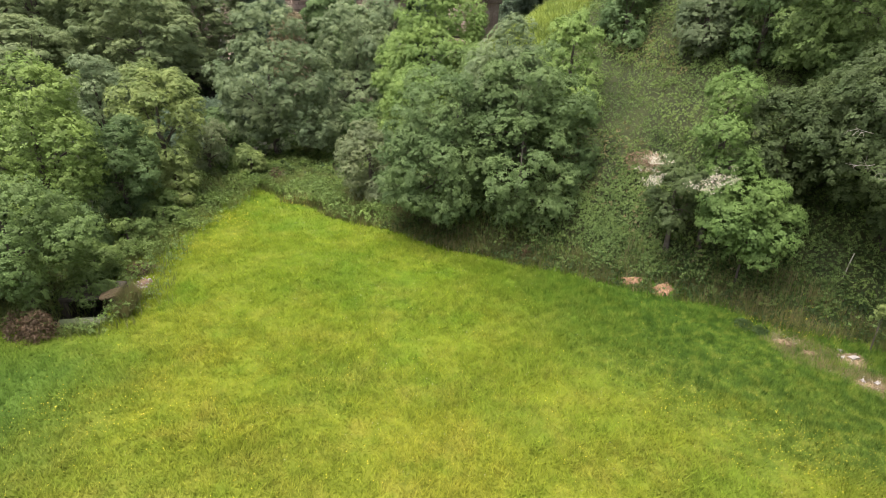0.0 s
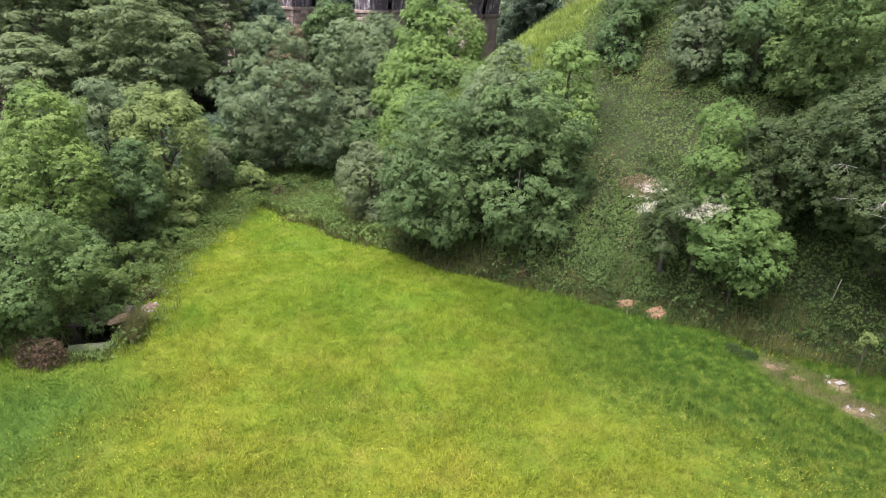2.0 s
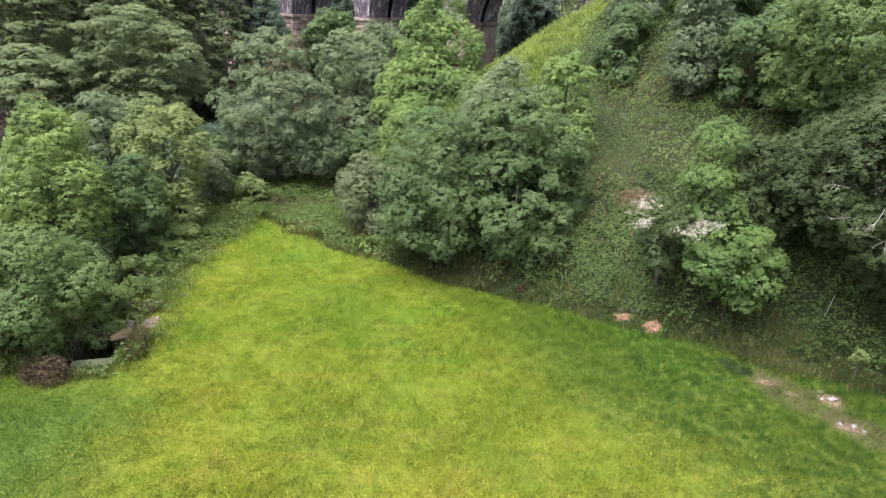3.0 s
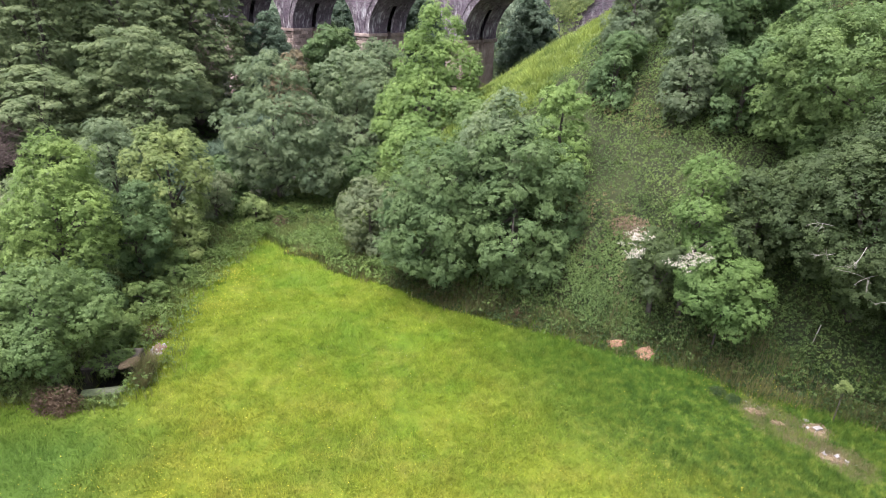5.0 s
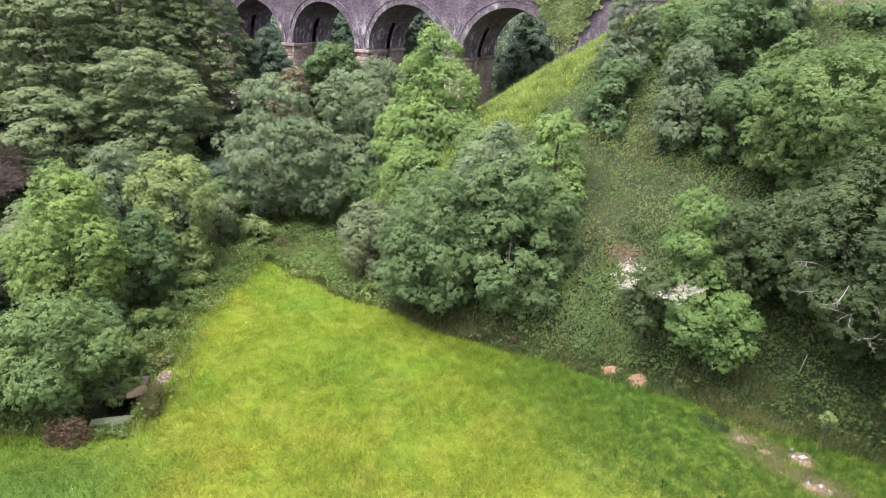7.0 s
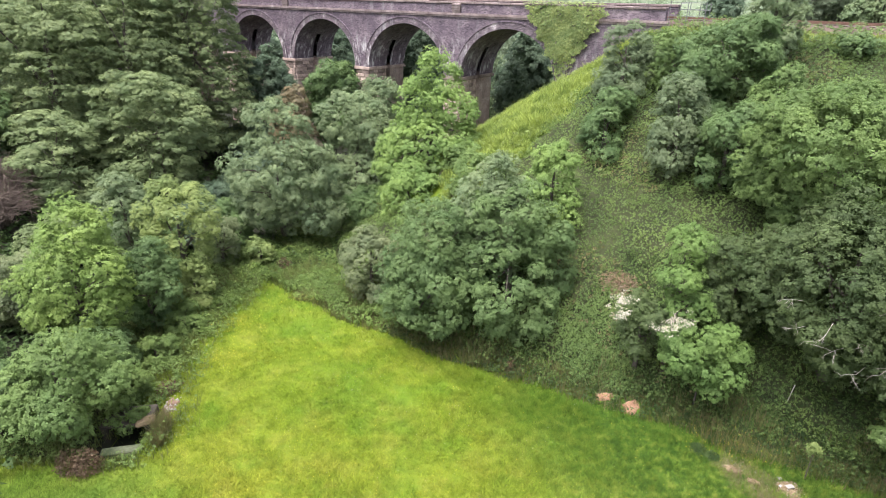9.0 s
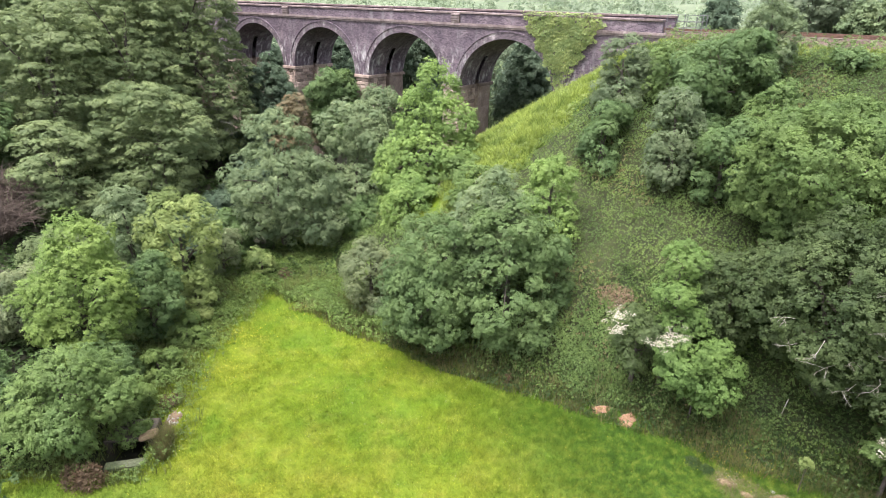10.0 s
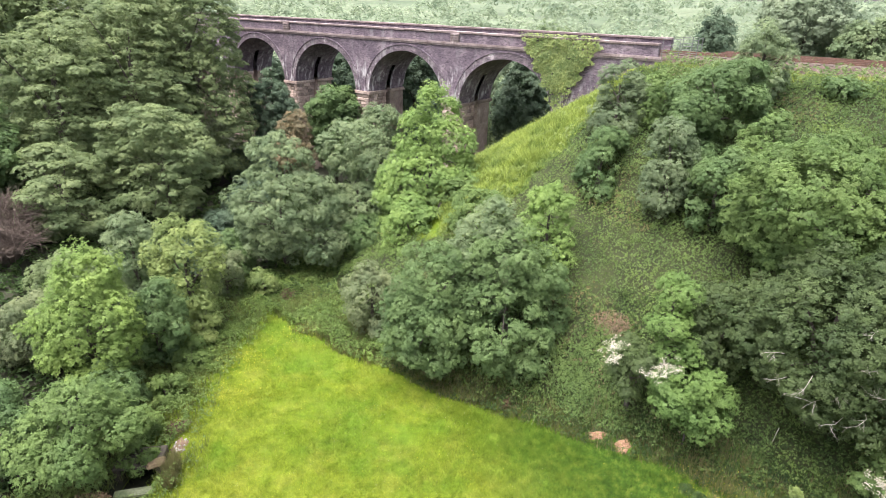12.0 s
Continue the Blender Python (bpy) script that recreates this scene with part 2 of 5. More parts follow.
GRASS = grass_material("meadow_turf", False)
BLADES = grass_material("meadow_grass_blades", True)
# bank ground painted dark so the gaps between bramble leaves read as shade
SOIL = surface("shade_dark_bank_litter", ((0.3, (0.022, 0.030, 0.010)), (0.7, (0.046, 0.054, 0.018))), 0.9, 12)
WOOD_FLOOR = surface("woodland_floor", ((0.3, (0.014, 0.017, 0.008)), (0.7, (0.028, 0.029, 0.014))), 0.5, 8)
# distance haze is put into the far pasture's pale colour
FAR_GREEN = surface("haze_paled_pasture", ((0.35, (0.070, 0.098, 0.053)), (0.65, (0.117, 0.144, 0.082))), 0.02, 0.3)
# sooty brick, its colour lifted and turned violet-blue for distance haze
BRICK = surface("sooty_engineering_brick", ((0.3, (0.088, 0.070, 0.086)), (0.55, (0.138, 0.110, 0.128)), (0.75, (0.225, 0.182, 0.196))), 0.8, 13, 0.85, 0.3, 0.6, 0.02)
BRICK_LIGHT = surface("weathered_arch_brick", ((0.35, (0.088, 0.070, 0.082)), (0.6, (0.145, 0.118, 0.130)), (0.7, (0.430, 0.390, 0.385))), 0.9, 6, 0.85, 0.3, 0.6, 0.02)
coursed(BRICK)
coursed(BRICK_LIGHT)
lime(BRICK, 9.6, 13.6)
lime(BRICK_LIGHT, 9.6, 14.0)
streaks(BRICK, (0.30, 0.28, 0.29), 0.55)
streaks(BRICK_LIGHT, (0.42, 0.40, 0.39), 0.7)
STONE = surface("pale_sandstone", ((0.3, (0.257, 0.188, 0.158)), (0.6, (0.455, 0.356, 0.297)), (0.8, (0.673, 0.574, 0.495))), 0.9, 8, 0.9, 0.3, 0.7, 0.03, 0.4)
COPE = surface("weathered_coping_stone", ((0.3, (0.130, 0.096, 0.092)), (0.6, (0.240, 0.190, 0.180)), (0.8, (0.46, 0.40, 0.375))), 1.2, 9, 0.9, 0.3, 0.7, 0.03, 0.2)
BALLAST = surface("rusty_ballast", ((0.3, (0.060, 0.042, 0.034)), (0.7, (0.120, 0.088, 0.072))), 1.5, 16, 0.95, 0.2, 1.0, 0.05)
RAIL = surface("rusty_rail_steel", ((0.3, (0.10, 0.055, 0.04)), (0.7, (0.18, 0.10, 0.07))), 2, 14, 0.6, 0.5, 0.2, 0.005, 0, 0.4)
SLEEPER = surface("old_sleeper_timber", ((0.3, (0.06, 0.045, 0.035)), (0.7, (0.12, 0.09, 0.07))), 3, 20)
STEEL = surface("galvanised_rail_steel", ((0.3, (0.105, 0.108, 0.105)), (0.7, (0.170, 0.172, 0.168))), 3, 20, 0.6, 0.4, 0.1, 0.003, 0, 0.3)
BARK = surface("grey_brown_bark", ((0.3, (0.05, 0.042, 0.035)), (0.7, (0.11, 0.095, 0.08))), 2.5, 14, 0.95, 0.2, 0.9, 0.03)
DEAD = surface("bleached_dead_wood", ((0.3, (0.18, 0.165, 0.14)), (0.7, (0.36, 0.335, 0.29))), 3, 16, 0.9, 0.2, 0.6, 0.01)
EARTH = surface("bare_reddish_earth", ((0.3, (0.180, 0.100, 0.062)), (0.7, (0.285, 0.168, 0.108))), 2.2, 18, 0.95, 0.2, 1.0, 0.05)
STRAWEARTH = surface("trodden_straw_earth", ((0.3, (0.105, 0.080, 0.044)), (0.7, (0.190, 0.142, 0.086))), 2.2, 18, 0.95, 0.2, 1.0, 0.05)
BROWNEARTH = surface("brown_earth", ((0.3, (0.105, 0.068, 0.046)), (0.7, (0.185, 0.128, 0.092))), 2.2, 18, 0.95, 0.2, 1.0, 0.05)
RUBBLE = surface("pale_rubble_stone", ((0.3, (0.150, 0.137, 0.120)), (0.7, (0.295, 0.277, 0.250))), 3, 14, 0.9, 0.3, 0.7, 0.02, 0.25)
CONCRETE = surface("mossy_concrete", ((0.3, (0.060, 0.082, 0.034)), (0.7, (0.125, 0.135, 0.085))), 1.6, 12, 0.9, 0.3, 0.6, 0.02)
MUDSTONE = surface("wet_mud_stained_stone", ((0.3, (0.030, 0.026, 0.018)), (0.7, (0.065, 0.055, 0.040))), 2.5, 12, 0.8, 0.3, 0.8, 0.03)
WATER = surface("dark_still_water", ((0.3, (0.01, 0.012, 0.008)), (0.7, (0.02, 0.02, 0.014))), 2, 5, 0.35, 0.08, 0.05, 0.01)
YELLOW = surface("buttercup_petal", ((0.3, (0.50, 0.40, 0.02)), (0.7, (0.62, 0.52, 0.03))), 3, 20, 0.5, 0.4, 0, 0.01)
WHITE = surface("cream_blossom_petal", ((0.3, (0.36, 0.33, 0.25)), (0.7, (0.52, 0.49, 0.38))), 3, 20, 0.6, 0.3, 0, 0.01)

SYCAMORE = leaf_material("sycamore_leaf", (0.075, 0.113, 0.042), (0.111, 0.168, 0.062), (0.157, 0.236, 0.088))
BRIGHT = leaf_material("fresh_sycamore_leaf", (0.124, 0.180, 0.050), (0.180, 0.262, 0.074), (0.255, 0.366, 0.104))
GREYGREEN = leaf_material("grey_green_leaf", (0.110, 0.142, 0.070), (0.162, 0.208, 0.104), (0.230, 0.294, 0.147), cool=1.1)
DARKLEAF = leaf_material("dark_green_leaf", (0.071, 0.099, 0.056), (0.104, 0.146, 0.082), (0.148, 0.207, 0.116), cool=1.22)
OLDSYC = leaf_material("dull_sycamore_leaf", (0.077, 0.114, 0.042), (0.113, 0.168, 0.061), (0.160, 0.232, 0.087))
# sycamore leaf darkened: the shade under the right-hand crowns is in its colour
DEEP = leaf_material("shade_darkened_sycamore_leaf", (0.050, 0.070, 0.026), (0.074, 0.103, 0.039), (0.104, 0.146, 0.055))
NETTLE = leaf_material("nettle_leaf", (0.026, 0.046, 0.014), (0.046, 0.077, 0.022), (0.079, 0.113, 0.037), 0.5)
BEECH = leaf_material("beech_leaf", (0.104, 0.134, 0.052), (0.154, 0.195, 0.076), (0.222, 0.275, 0.108), cool=1.22)
OLIVE = leaf_material("olive_yellow_leaf", (0.138, 0.172, 0.056), (0.203, 0.252, 0.082), (0.282, 0.346, 0.115))
WILLOW = leaf_material("grey_olive_leaf", (0.100, 0.124, 0.055), (0.146, 0.174, 0.076), (0.205, 0.232, 0.108), cool=1.22)
BROWNLEAF = leaf_material("brown_olive_leaf", (0.146, 0.119, 0.068), (0.215, 0.175, 0.100), (0.305, 0.248, 0.142))
BRAMBLE = leaf_material("bramble_leaf", (0.068, 0.098, 0.028), (0.118, 0.170, 0.047), (0.182, 0.252, 0.070), 0.45)
DRYSTEM = leaf_material("dry_stem_leaf", (0.112, 0.094, 0.044), (0.175, 0.150, 0.069), (0.250, 0.213, 0.112))
BANKGRASS = leaf_material("long_bank_grass", (0.110, 0.150, 0.034), (0.226, 0.284, 0.066), (0.390, 0.460, 0.110), 0.8, 0.35, 0.7, 0.1)
RANK = leaf_material("rank_grass_blade", (0.085, 0.105, 0.030), (0.125, 0.145, 0.045), (0.190, 0.190, 0.075), 0.6, 0.35, 0.7, 0.1)
IVY = leaf_material("ivy_leaf", (0.140, 0.185, 0.062), (0.245, 0.305, 0.110), (0.420, 0.430, 0.160), 0.9)
SAPLING = leaf_material("young_sycamore_leaf", (0.088, 0.138, 0.038), (0.129, 0.200, 0.056), (0.181, 0.276, 0.080))
LIGHT = leaf_material("light_sycamore_leaf", (0.114, 0.162, 0.047), (0.166, 0.236, 0.067), (0.234, 0.330, 0.098), cool=1.0)
FRESH = leaf_material("green_sycamore_leaf", (0.087, 0.126, 0.039), (0.128, 0.186, 0.058), (0.182, 0.264, 0.082))
HORNBEAM = leaf_material("hornbeam_leaf", (0.088, 0.114, 0.053), (0.130, 0.168, 0.078), (0.185, 0.239, 0.111), cool=1.22)
PALELEAF = leaf_material("pale_hornbeam_leaf", (0.118, 0.152, 0.072), (0.174, 0.222, 0.106), (0.245, 0.306, 0.150))
# far leaves made paler and bluer, haze painted into their colour
FARLEAF = leaf_material("haze_paled_far_leaf", (0.170, 0.205, 0.120), (0.225, 0.270, 0.160), (0.290, 0.345, 0.205), 0.12, 0.5, 0.8, 0.03, cool=1.22)


# ---- mesh helpers ----
def mesh_np(name, verts, faces, mats):
    """A mesh from arrays: verts (n, 3), faces (m, 3 or 4)."""
    me = bpy.data.meshes.new(name)
    faces = np.asarray(faces, np.int32)
    k = faces.shape[1]
    me.vertices.add(len(verts))
    me.vertices.foreach_set("co", np.asarray(verts, np.float32).ravel())
    me.loops.add(faces.size)
    me.loops.foreach_set("vertex_index", faces.ravel())
    me.polygons.add(len(faces))
    me.polygons.foreach_set("loop_start", np.arange(0, faces.size, k, dtype=np.int32))
    me.polygons.foreach_set("loop_total", np.full(len(faces), k, np.int32))
    for m in mats:
        me.materials.append(m)
    me.update(calc_edges=True)
    return me


def part(name, me, parent, label=""):
    ob = new(name, me)
    ob.parent = parent
    return tagged(ob, label)


def bm_mesh(name, bm, mat):
    bmesh.ops.recalc_face_normals(bm, faces=bm.faces)
    me = bpy.data.meshes.new(name)
    bm.to_mesh(me)
    bm.free()
    me.materials.append(mat)
    return me


def box_into(bm, s0, s1, d0, d1, z0, z1, bevel=0.0):
    """A box in the viaduct's own axes."""
    vs = [bm.verts.new((s, d, z)) for z in (z0, z1) for d in (d0, d1) for s in (s0, s1)]
    fs = [bm.faces.new([vs[i] for i in q]) for q in ((0, 2, 3, 1), (4, 5, 7, 6), (0, 1, 5, 4), (2, 6, 7, 3), (0, 4, 6, 2), (1, 3, 7, 5))]
    if bevel:
        bmesh.ops.bevel(bm, geom=list({e for f in fs for e in f.edges}), offset=bevel, segments=1, affect="EDGES")


def box_mesh(name, size, mat, bevel=0.02):
    bm = bmesh.new()
    a, b, c = size
    box_into(bm, -a / 2, a / 2, -b / 2, b / 2, -c / 2, c / 2, bevel)
    return bm_mesh(name, bm, mat)


def tubes(paths, sides=6):
    """Tapered tubes along paths of (x, y, z, radius) rows."""
    V, F, at = [], [], 0
    ang = np.linspace(0, 2 * np.pi, sides, endpoint=False)
    for path in paths:
        path = np.asarray(path, float)
        for i, row in enumerate(path):
            t = path[min(i + 1, len(path) - 1), :3] - path[max(i - 1, 0), :3]
            t = t / (np.linalg.norm(t) + 1e-9)
            a = np.cross(t, (0.31, 0.93, 0.2))
            a /= np.linalg.norm(a) + 1e-9
            b = np.cross(t, a)
            V.append(row[:3] + row[3] * (np.cos(ang)[:, None] * a + np.sin(ang)[:, None] * b))
        for i in range(len(path) - 1):
            for j in range(sides):
                k = (j + 1) % sides
                F.append((at + i * sides + j, at + i * sides + k, at + (i + 1) * sides + k, at + (i + 1) * sides + j))
        at += len(path) * sides
    return np.concatenate(V), np.array(F)


def unit(v):
    return v / (np.linalg.norm(v, axis=-1, keepdims=True) + 1e-9)


def rosettes(rng, cen, axis, size, leaves, lift=0.35, droop=0.25, slim=0.62, plain=False):
    """Sprays of leaves round each centre: folded leaves of two triangles, or plain pointed ones of one."""
    n = len(cen)
    axis = unit(axis)
    a = unit(np.cross(axis, unit(rng.normal(size=(n, 3)))))
    b = np.cross(axis, a)
    ang = (np.arange(leaves) / leaves * 2 * np.pi)[None, :] + rng.uniform(0, 6.28, (n, 1)) + rng.normal(0, 0.25, (n, leaves))
    el = lift + rng.normal(0, 0.28, (n, leaves))
    rad = np.cos(ang)[..., None] * a[:, None] + np.sin(ang)[..., None] * b[:, None]
    way = np.cos(el)[..., None] * rad + np.sin(el)[..., None] * axis[:, None]
    side = unit(np.cross(way, axis[:, None] + rng.normal(0, 0.25, (n, leaves, 3))))
    ln = (size * rng.uniform(0.65, 1.3, (n, 1)) * rng.uniform(0.75, 1.2, (n, leaves)))[..., None]
    c = cen[:, None] + 0
    tip = c + way * ln
    tip[..., 2] -= droop * ln[..., 0]
    q = np.arange(n * leaves)[:, None]
    if plain:
        near = c + way * ln * 0.25
        V = np.stack([near + side * ln * slim / 2, tip, near - side * ln * slim / 2], 2).reshape(-1, 3)
        return V, q * 3 + (0, 1, 2)
    mid = c + way * ln * 0.55
    fold = axis[:, None] * ln * 0.08
    V = np.stack([c + way * ln * 0.12, mid + side * ln * slim / 2 + fold, tip, mid - side * ln * slim / 2 + fold], 2).reshape(-1, 3)
    return V, np.concatenate([q * 4 + (0, 1, 2), q * 4 + (0, 2, 3)])


def whorls(rng, cen, axis, size, leaves=5, lift=0.0, droop=0.30, slim=0.78, inner=3):
    """Dome-shaped tufts at the shoots' ends: a ring of drooping leaves and a few raised ones, all from one point."""
    n = len(cen)
    axis = unit(axis)
    a = unit(np.cross(axis, unit(rng.normal(size=(n, 3)))))
    b = np.cross(axis, a)
    k = leaves + inner
    low = np.arange(k) < leaves
    turn = np.where(low, np.arange(k) / leaves, (np.arange(k) - leaves) / max(inner, 1)) * 2 * np.pi
    ang = turn[None, :] + rng.uniform(0, 6.28, (n, 1)) + rng.normal(0, 0.22, (n, k))
    el = np.where(low, lift, 0.75)[None, :] + rng.normal(0, 0.2, (n, k))
    rad = np.cos(ang)[..., None] * a[:, None] + np.sin(ang)[..., None] * b[:, None]
    way = np.cos(el)[..., None] * rad + np.sin(el)[..., None] * axis[:, None]
    side = unit(np.cross(way, axis[:, None] + rng.normal(0, 0.12, (n, k, 3))))
    ln = (size * rng.uniform(0.72, 1.25, (n, 1)) * rng.uniform(0.75, 1.2, (n, k)) * np.where(low, 1.0, 0.72)[None, :])[..., None]
    sag = np.where(low, droop, 0.05)[None, :, None]
    tip = cen[:, None] + way * ln - axis[:, None] * ln * sag
    j = np.arange(k)[None, :]
    V = np.concatenate([cen[:, None], tip + side * ln * slim * 0.45, tip - side * ln * slim * 0.45], 1).reshape(-1, 3)
    base = (np.arange(n) * (1 + 2 * k))[:, None]
    return V, np.stack([np.repeat(base, k, 1), base + 1 + j, base + 1 + k + j], -1).reshape(-1, 3)


def joined(pieces):
    V, F, at = [], [], 0
    for v, f in pieces:
        V.append(v)
        F.append(f + at)
        at += len(v)
    return np.concatenate(V), np.concatenate(F)


def ball(rng, n):
    return unit(rng.normal(size=(n, 3)))


def billows(rng, cz, R, Rz, parts):
    """An uneven crown as a few overlapping masses: (centre, radii)."""
    out = [(np.array((0, 0, cz - 0.05 * Rz)), np.array((0.80 * R, 0.80 * R, 0.90 * Rz)))]
    a0 = rng.uniform(0, 6.28)
    for i in range(parts):
        a = a0 + i * 6.28 / parts + rng.normal(0, 0.25)
        r = R * rng.uniform(0.40, 0.58)
        h = rng.uniform(-0.55, 0.42) * Rz
        hz = min(Rz * rng.uniform(0.36, 0.6), (Rz + h) * 0.95)
        out.append((np.array(((R - r) * math.cos(a), (R - r) * math.sin(a), cz + h)), np.array((r, r, hz))))
    for i in range(2):
        a = rng.uniform(0, 6.28)
        r, hz = R * rng.uniform(0.34, 0.48), Rz * rng.uniform(0.30, 0.42)
        out.append((np.array((0.34 * R * math.cos(a), 0.34 * R * math.sin(a), cz + Rz - hz - 0.22 * i * Rz)), np.array((r, r, hz))))
    return out


def crown(rng, cz, R, Rz, leaf=0.108, dens=29.0, flat=0.85, lobe=0.42, leaves=5, parts=6, plain=False, fill=1.0, lift=0.0, spire=0.0, taper=0.0, rim=0.5, inner=2, masses=None, up=0.5):
    """Leaf tufts on many small billows, spread over the masses of an uneven crown."""
    masses = masses or billows(rng, cz, R, Rz, parts)
    P, A, C, core = [], [], [], []
    for j, (mc, mr) in enumerate(masses):
        area = 4 * math.pi * mr[0] * (0.4 * mr[0] + 0.6 * mr[2])
        count = max(8, int(area / (math.pi * lobe ** 2) * 1.15))
        d = ball(rng, count)
        c = mc + d * np.maximum(mr - lobe * 0.75, lobe * 0.4) * rng.normal(0.97, 0.09, (count, 1))
        keep = np.ones(count, bool)
        for k, (oc, orr) in enumerate(masses):
            if k != j:
                keep &= (((c - oc) / orr) ** 2).sum(1) > 0.62
        keep &= c[:, 2] > cz - Rz * 1.0
        d, c = d[keep], c[keep]
        if not len(d):
            continue
        r = lobe * rng.choice((0.75, 1.0, 1.4), len(d), p=(0.45, 0.35, 0.2)) * rng.uniform(0.85, 1.2, len(d))
        m = np.maximum(6, (dens * 4 * math.pi * r ** 2 * 0.74).astype(int))
        own = np.repeat(np.arange(len(d)), m)
        q = ball(rng, len(own))
        ok = (q * (d[own] * rim + (0, 0, 0.9))).sum(1) > 0.0
        q, own = q[ok], own[ok]
        tall = 1 + spire * rng.uniform(0, 1, (len(q), 1)) * (q[:, 2:] > 0.5)
        P.append(c[own] + q * np.array((1, 1, flat)) * r[own, None] * rng.uniform(0.84, 1.08, (len(q), 1)) * tall)
        A.append(q * 0.8 + d[own] * 0.15 + (0, 0, up) + rng.normal(0, 0.12, q.shape))
        C.append(c)
        n = int(fill * area * 4.0)
        q = ball(rng, n)
        core.append((mc + q * mr * rng.uniform(0.48, 0.78, (n, 1)), q + (0, 0, 0.4) + rng.normal(0, 0.4, q.shape)))
    P, A, C = np.concatenate(P), np.concatenate(A), np.concatenate(C)
    cp, ca = np.concatenate([c[0] for c in core]), np.concatenate([c[1] for c in core])
    if taper:
        for q in (P, C, cp):
            q[:, :2] *= 1 + taper * (0.42 - np.clip((q[:, 2:] - cz + Rz) / (2 * Rz), 0, 1))
    if plain:
        outer = rosettes(rng, P, A, leaf, leaves, 0.35, plain=True, slim=0.85)
    else:
        outer = whorls(rng, P, A, leaf, leaves, lift, inner=inner)
    return joined([outer, rosettes(rng, cp, ca, max(0.15, leaf * 1.2), 3, plain=True, slim=1.0)]), C


def trunk_and_limbs(rng, cen, cz, Rz, girth, limbs=6, foot=-0.3):
    """The trunk's path, and the paths of limbs that leave it for the crown's billows."""
    top = cz + 0.35 * Rz
    mid = rng.normal(0, 0.12, 2)
    trunk = [(0, 0, foot, girth * 1.35), (mid[0] * 0.3, mid[1] * 0.3, 0.25, girth)]
    for t in (0.35, 0.7, 1.0):
        trunk.append((mid[0] * t, mid[1] * t, max(top * t, 0.3 + t * 0.1), girth * (1 - 0.72 * t)))
    paths = []
    for i in rng.choice(len(cen), min(limbs, len(cen)), replace=False):
        t = rng.uniform(0.3, 0.85)
        a = np.array((mid[0] * t, mid[1] * t, top * t))
        b = cen[i]
        h = (a + b) / 2 + (0, 0, 0.12 * np.linalg.norm(b - a))
        g = girth * (1 - 0.72 * t) * 0.55
        paths.append([(*a, g), (*h, g * 0.6), (*b, g * 0.2)])
    return trunk, paths


def tree(name, label, category, x, y, top, R, mat, seed, bottom=None, girth=None, group="", z=None, **kw):
    """A broadleaved tree or shrub: a tapered trunk with limbs, and a crown of leaf sprays. top, bottom: heights in the world."""
    rng = np.random.default_rng(seed)
    g = height1(x, y) if z is None else z
    bottom = g - 0.15 * R if bottom is None else bottom
    cz, Rz = (top + bottom) / 2 - g, (top - bottom) / 2
    limbs = kw.pop("limbs", 6)
    away = math.hypot(x, y)
    if "leaf" not in kw and away > 31:
        kw = dict(leaf=0.112, dens=27.0, lobe=0.46, leaves=5, inner=1) | kw
    if "masses" in kw:
        kw["masses"] = [(np.array((mx - x, my - y, mz - g)), np.array((mr, mr, mh))) for mx, my, mz, mr, mh in kw["masses"]]
    (V, F), cen = crown(rng, cz, R, Rz, **kw)
    trunk, paths = trunk_and_limbs(rng, cen, cz, Rz, girth or 0.045 * (R + Rz) * 0.6 + 0.04, limbs)
    ob = tagged(new(name), label, category, group)
    ob.location = (x, y, g)
    part("trunk", mesh_np("trunk", *tubes([trunk], 7), [BARK]), ob)
    for pth in paths:
        part("limb", mesh_np("limb", *tubes([pth], 5), [BARK]), ob)
    part("crown", mesh_np("crown", V, F, [mat]), ob)
    return ob


# ---- the ground: one sheet to the horizon ----
def make_ground():
    step = 0.55
    gx = np.concatenate([-np.geomspace(2600, 46, 16), np.arange(-45, 45.1, step), np.geomspace(46, 2600, 16)])
    gy = np.concatenate([-np.geomspace(600, 9, 10), np.arange(-8, 80.1, step), np.geomspace(82, 3000, 18)])
    X, Y = np.meshgrid(gx, gy)
    V = np.stack([X, Y, height(X, Y)], -1).reshape(-1, 3)
    nx, ny = len(gx), len(gy)
    i = np.arange((nx - 1) * (ny - 1))
    a = i // (nx - 1) * nx + i % (nx - 1)
    F = np.stack([a, a + 1, a + nx + 1, a + nx], 1)
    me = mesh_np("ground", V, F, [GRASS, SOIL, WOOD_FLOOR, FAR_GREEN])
    c = V[F].mean(1)
    x, y = c[:, 0], c[:, 1]
    s, d = sd(x, y)
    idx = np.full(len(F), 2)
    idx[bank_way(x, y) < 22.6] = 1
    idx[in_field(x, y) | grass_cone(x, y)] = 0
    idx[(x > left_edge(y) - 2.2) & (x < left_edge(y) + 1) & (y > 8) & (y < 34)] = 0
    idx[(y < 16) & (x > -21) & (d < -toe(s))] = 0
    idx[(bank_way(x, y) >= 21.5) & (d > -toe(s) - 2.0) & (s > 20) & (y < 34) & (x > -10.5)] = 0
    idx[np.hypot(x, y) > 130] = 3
    me.polygons.foreach_set("material_index", idx.astype(np.int32))
    me.polygons.foreach_set("use_smooth", np.ones(len(F), bool))
    return tagged(new("ground", me), "green meadow floor running into wooded banks", "ground", kind="structure")


ground = make_ground()


# ---- the brick railway viaduct ----
via = tagged(new("viaduct"), "dark sooty brick railway viaduct with round arches on stone piers", "viaduct")
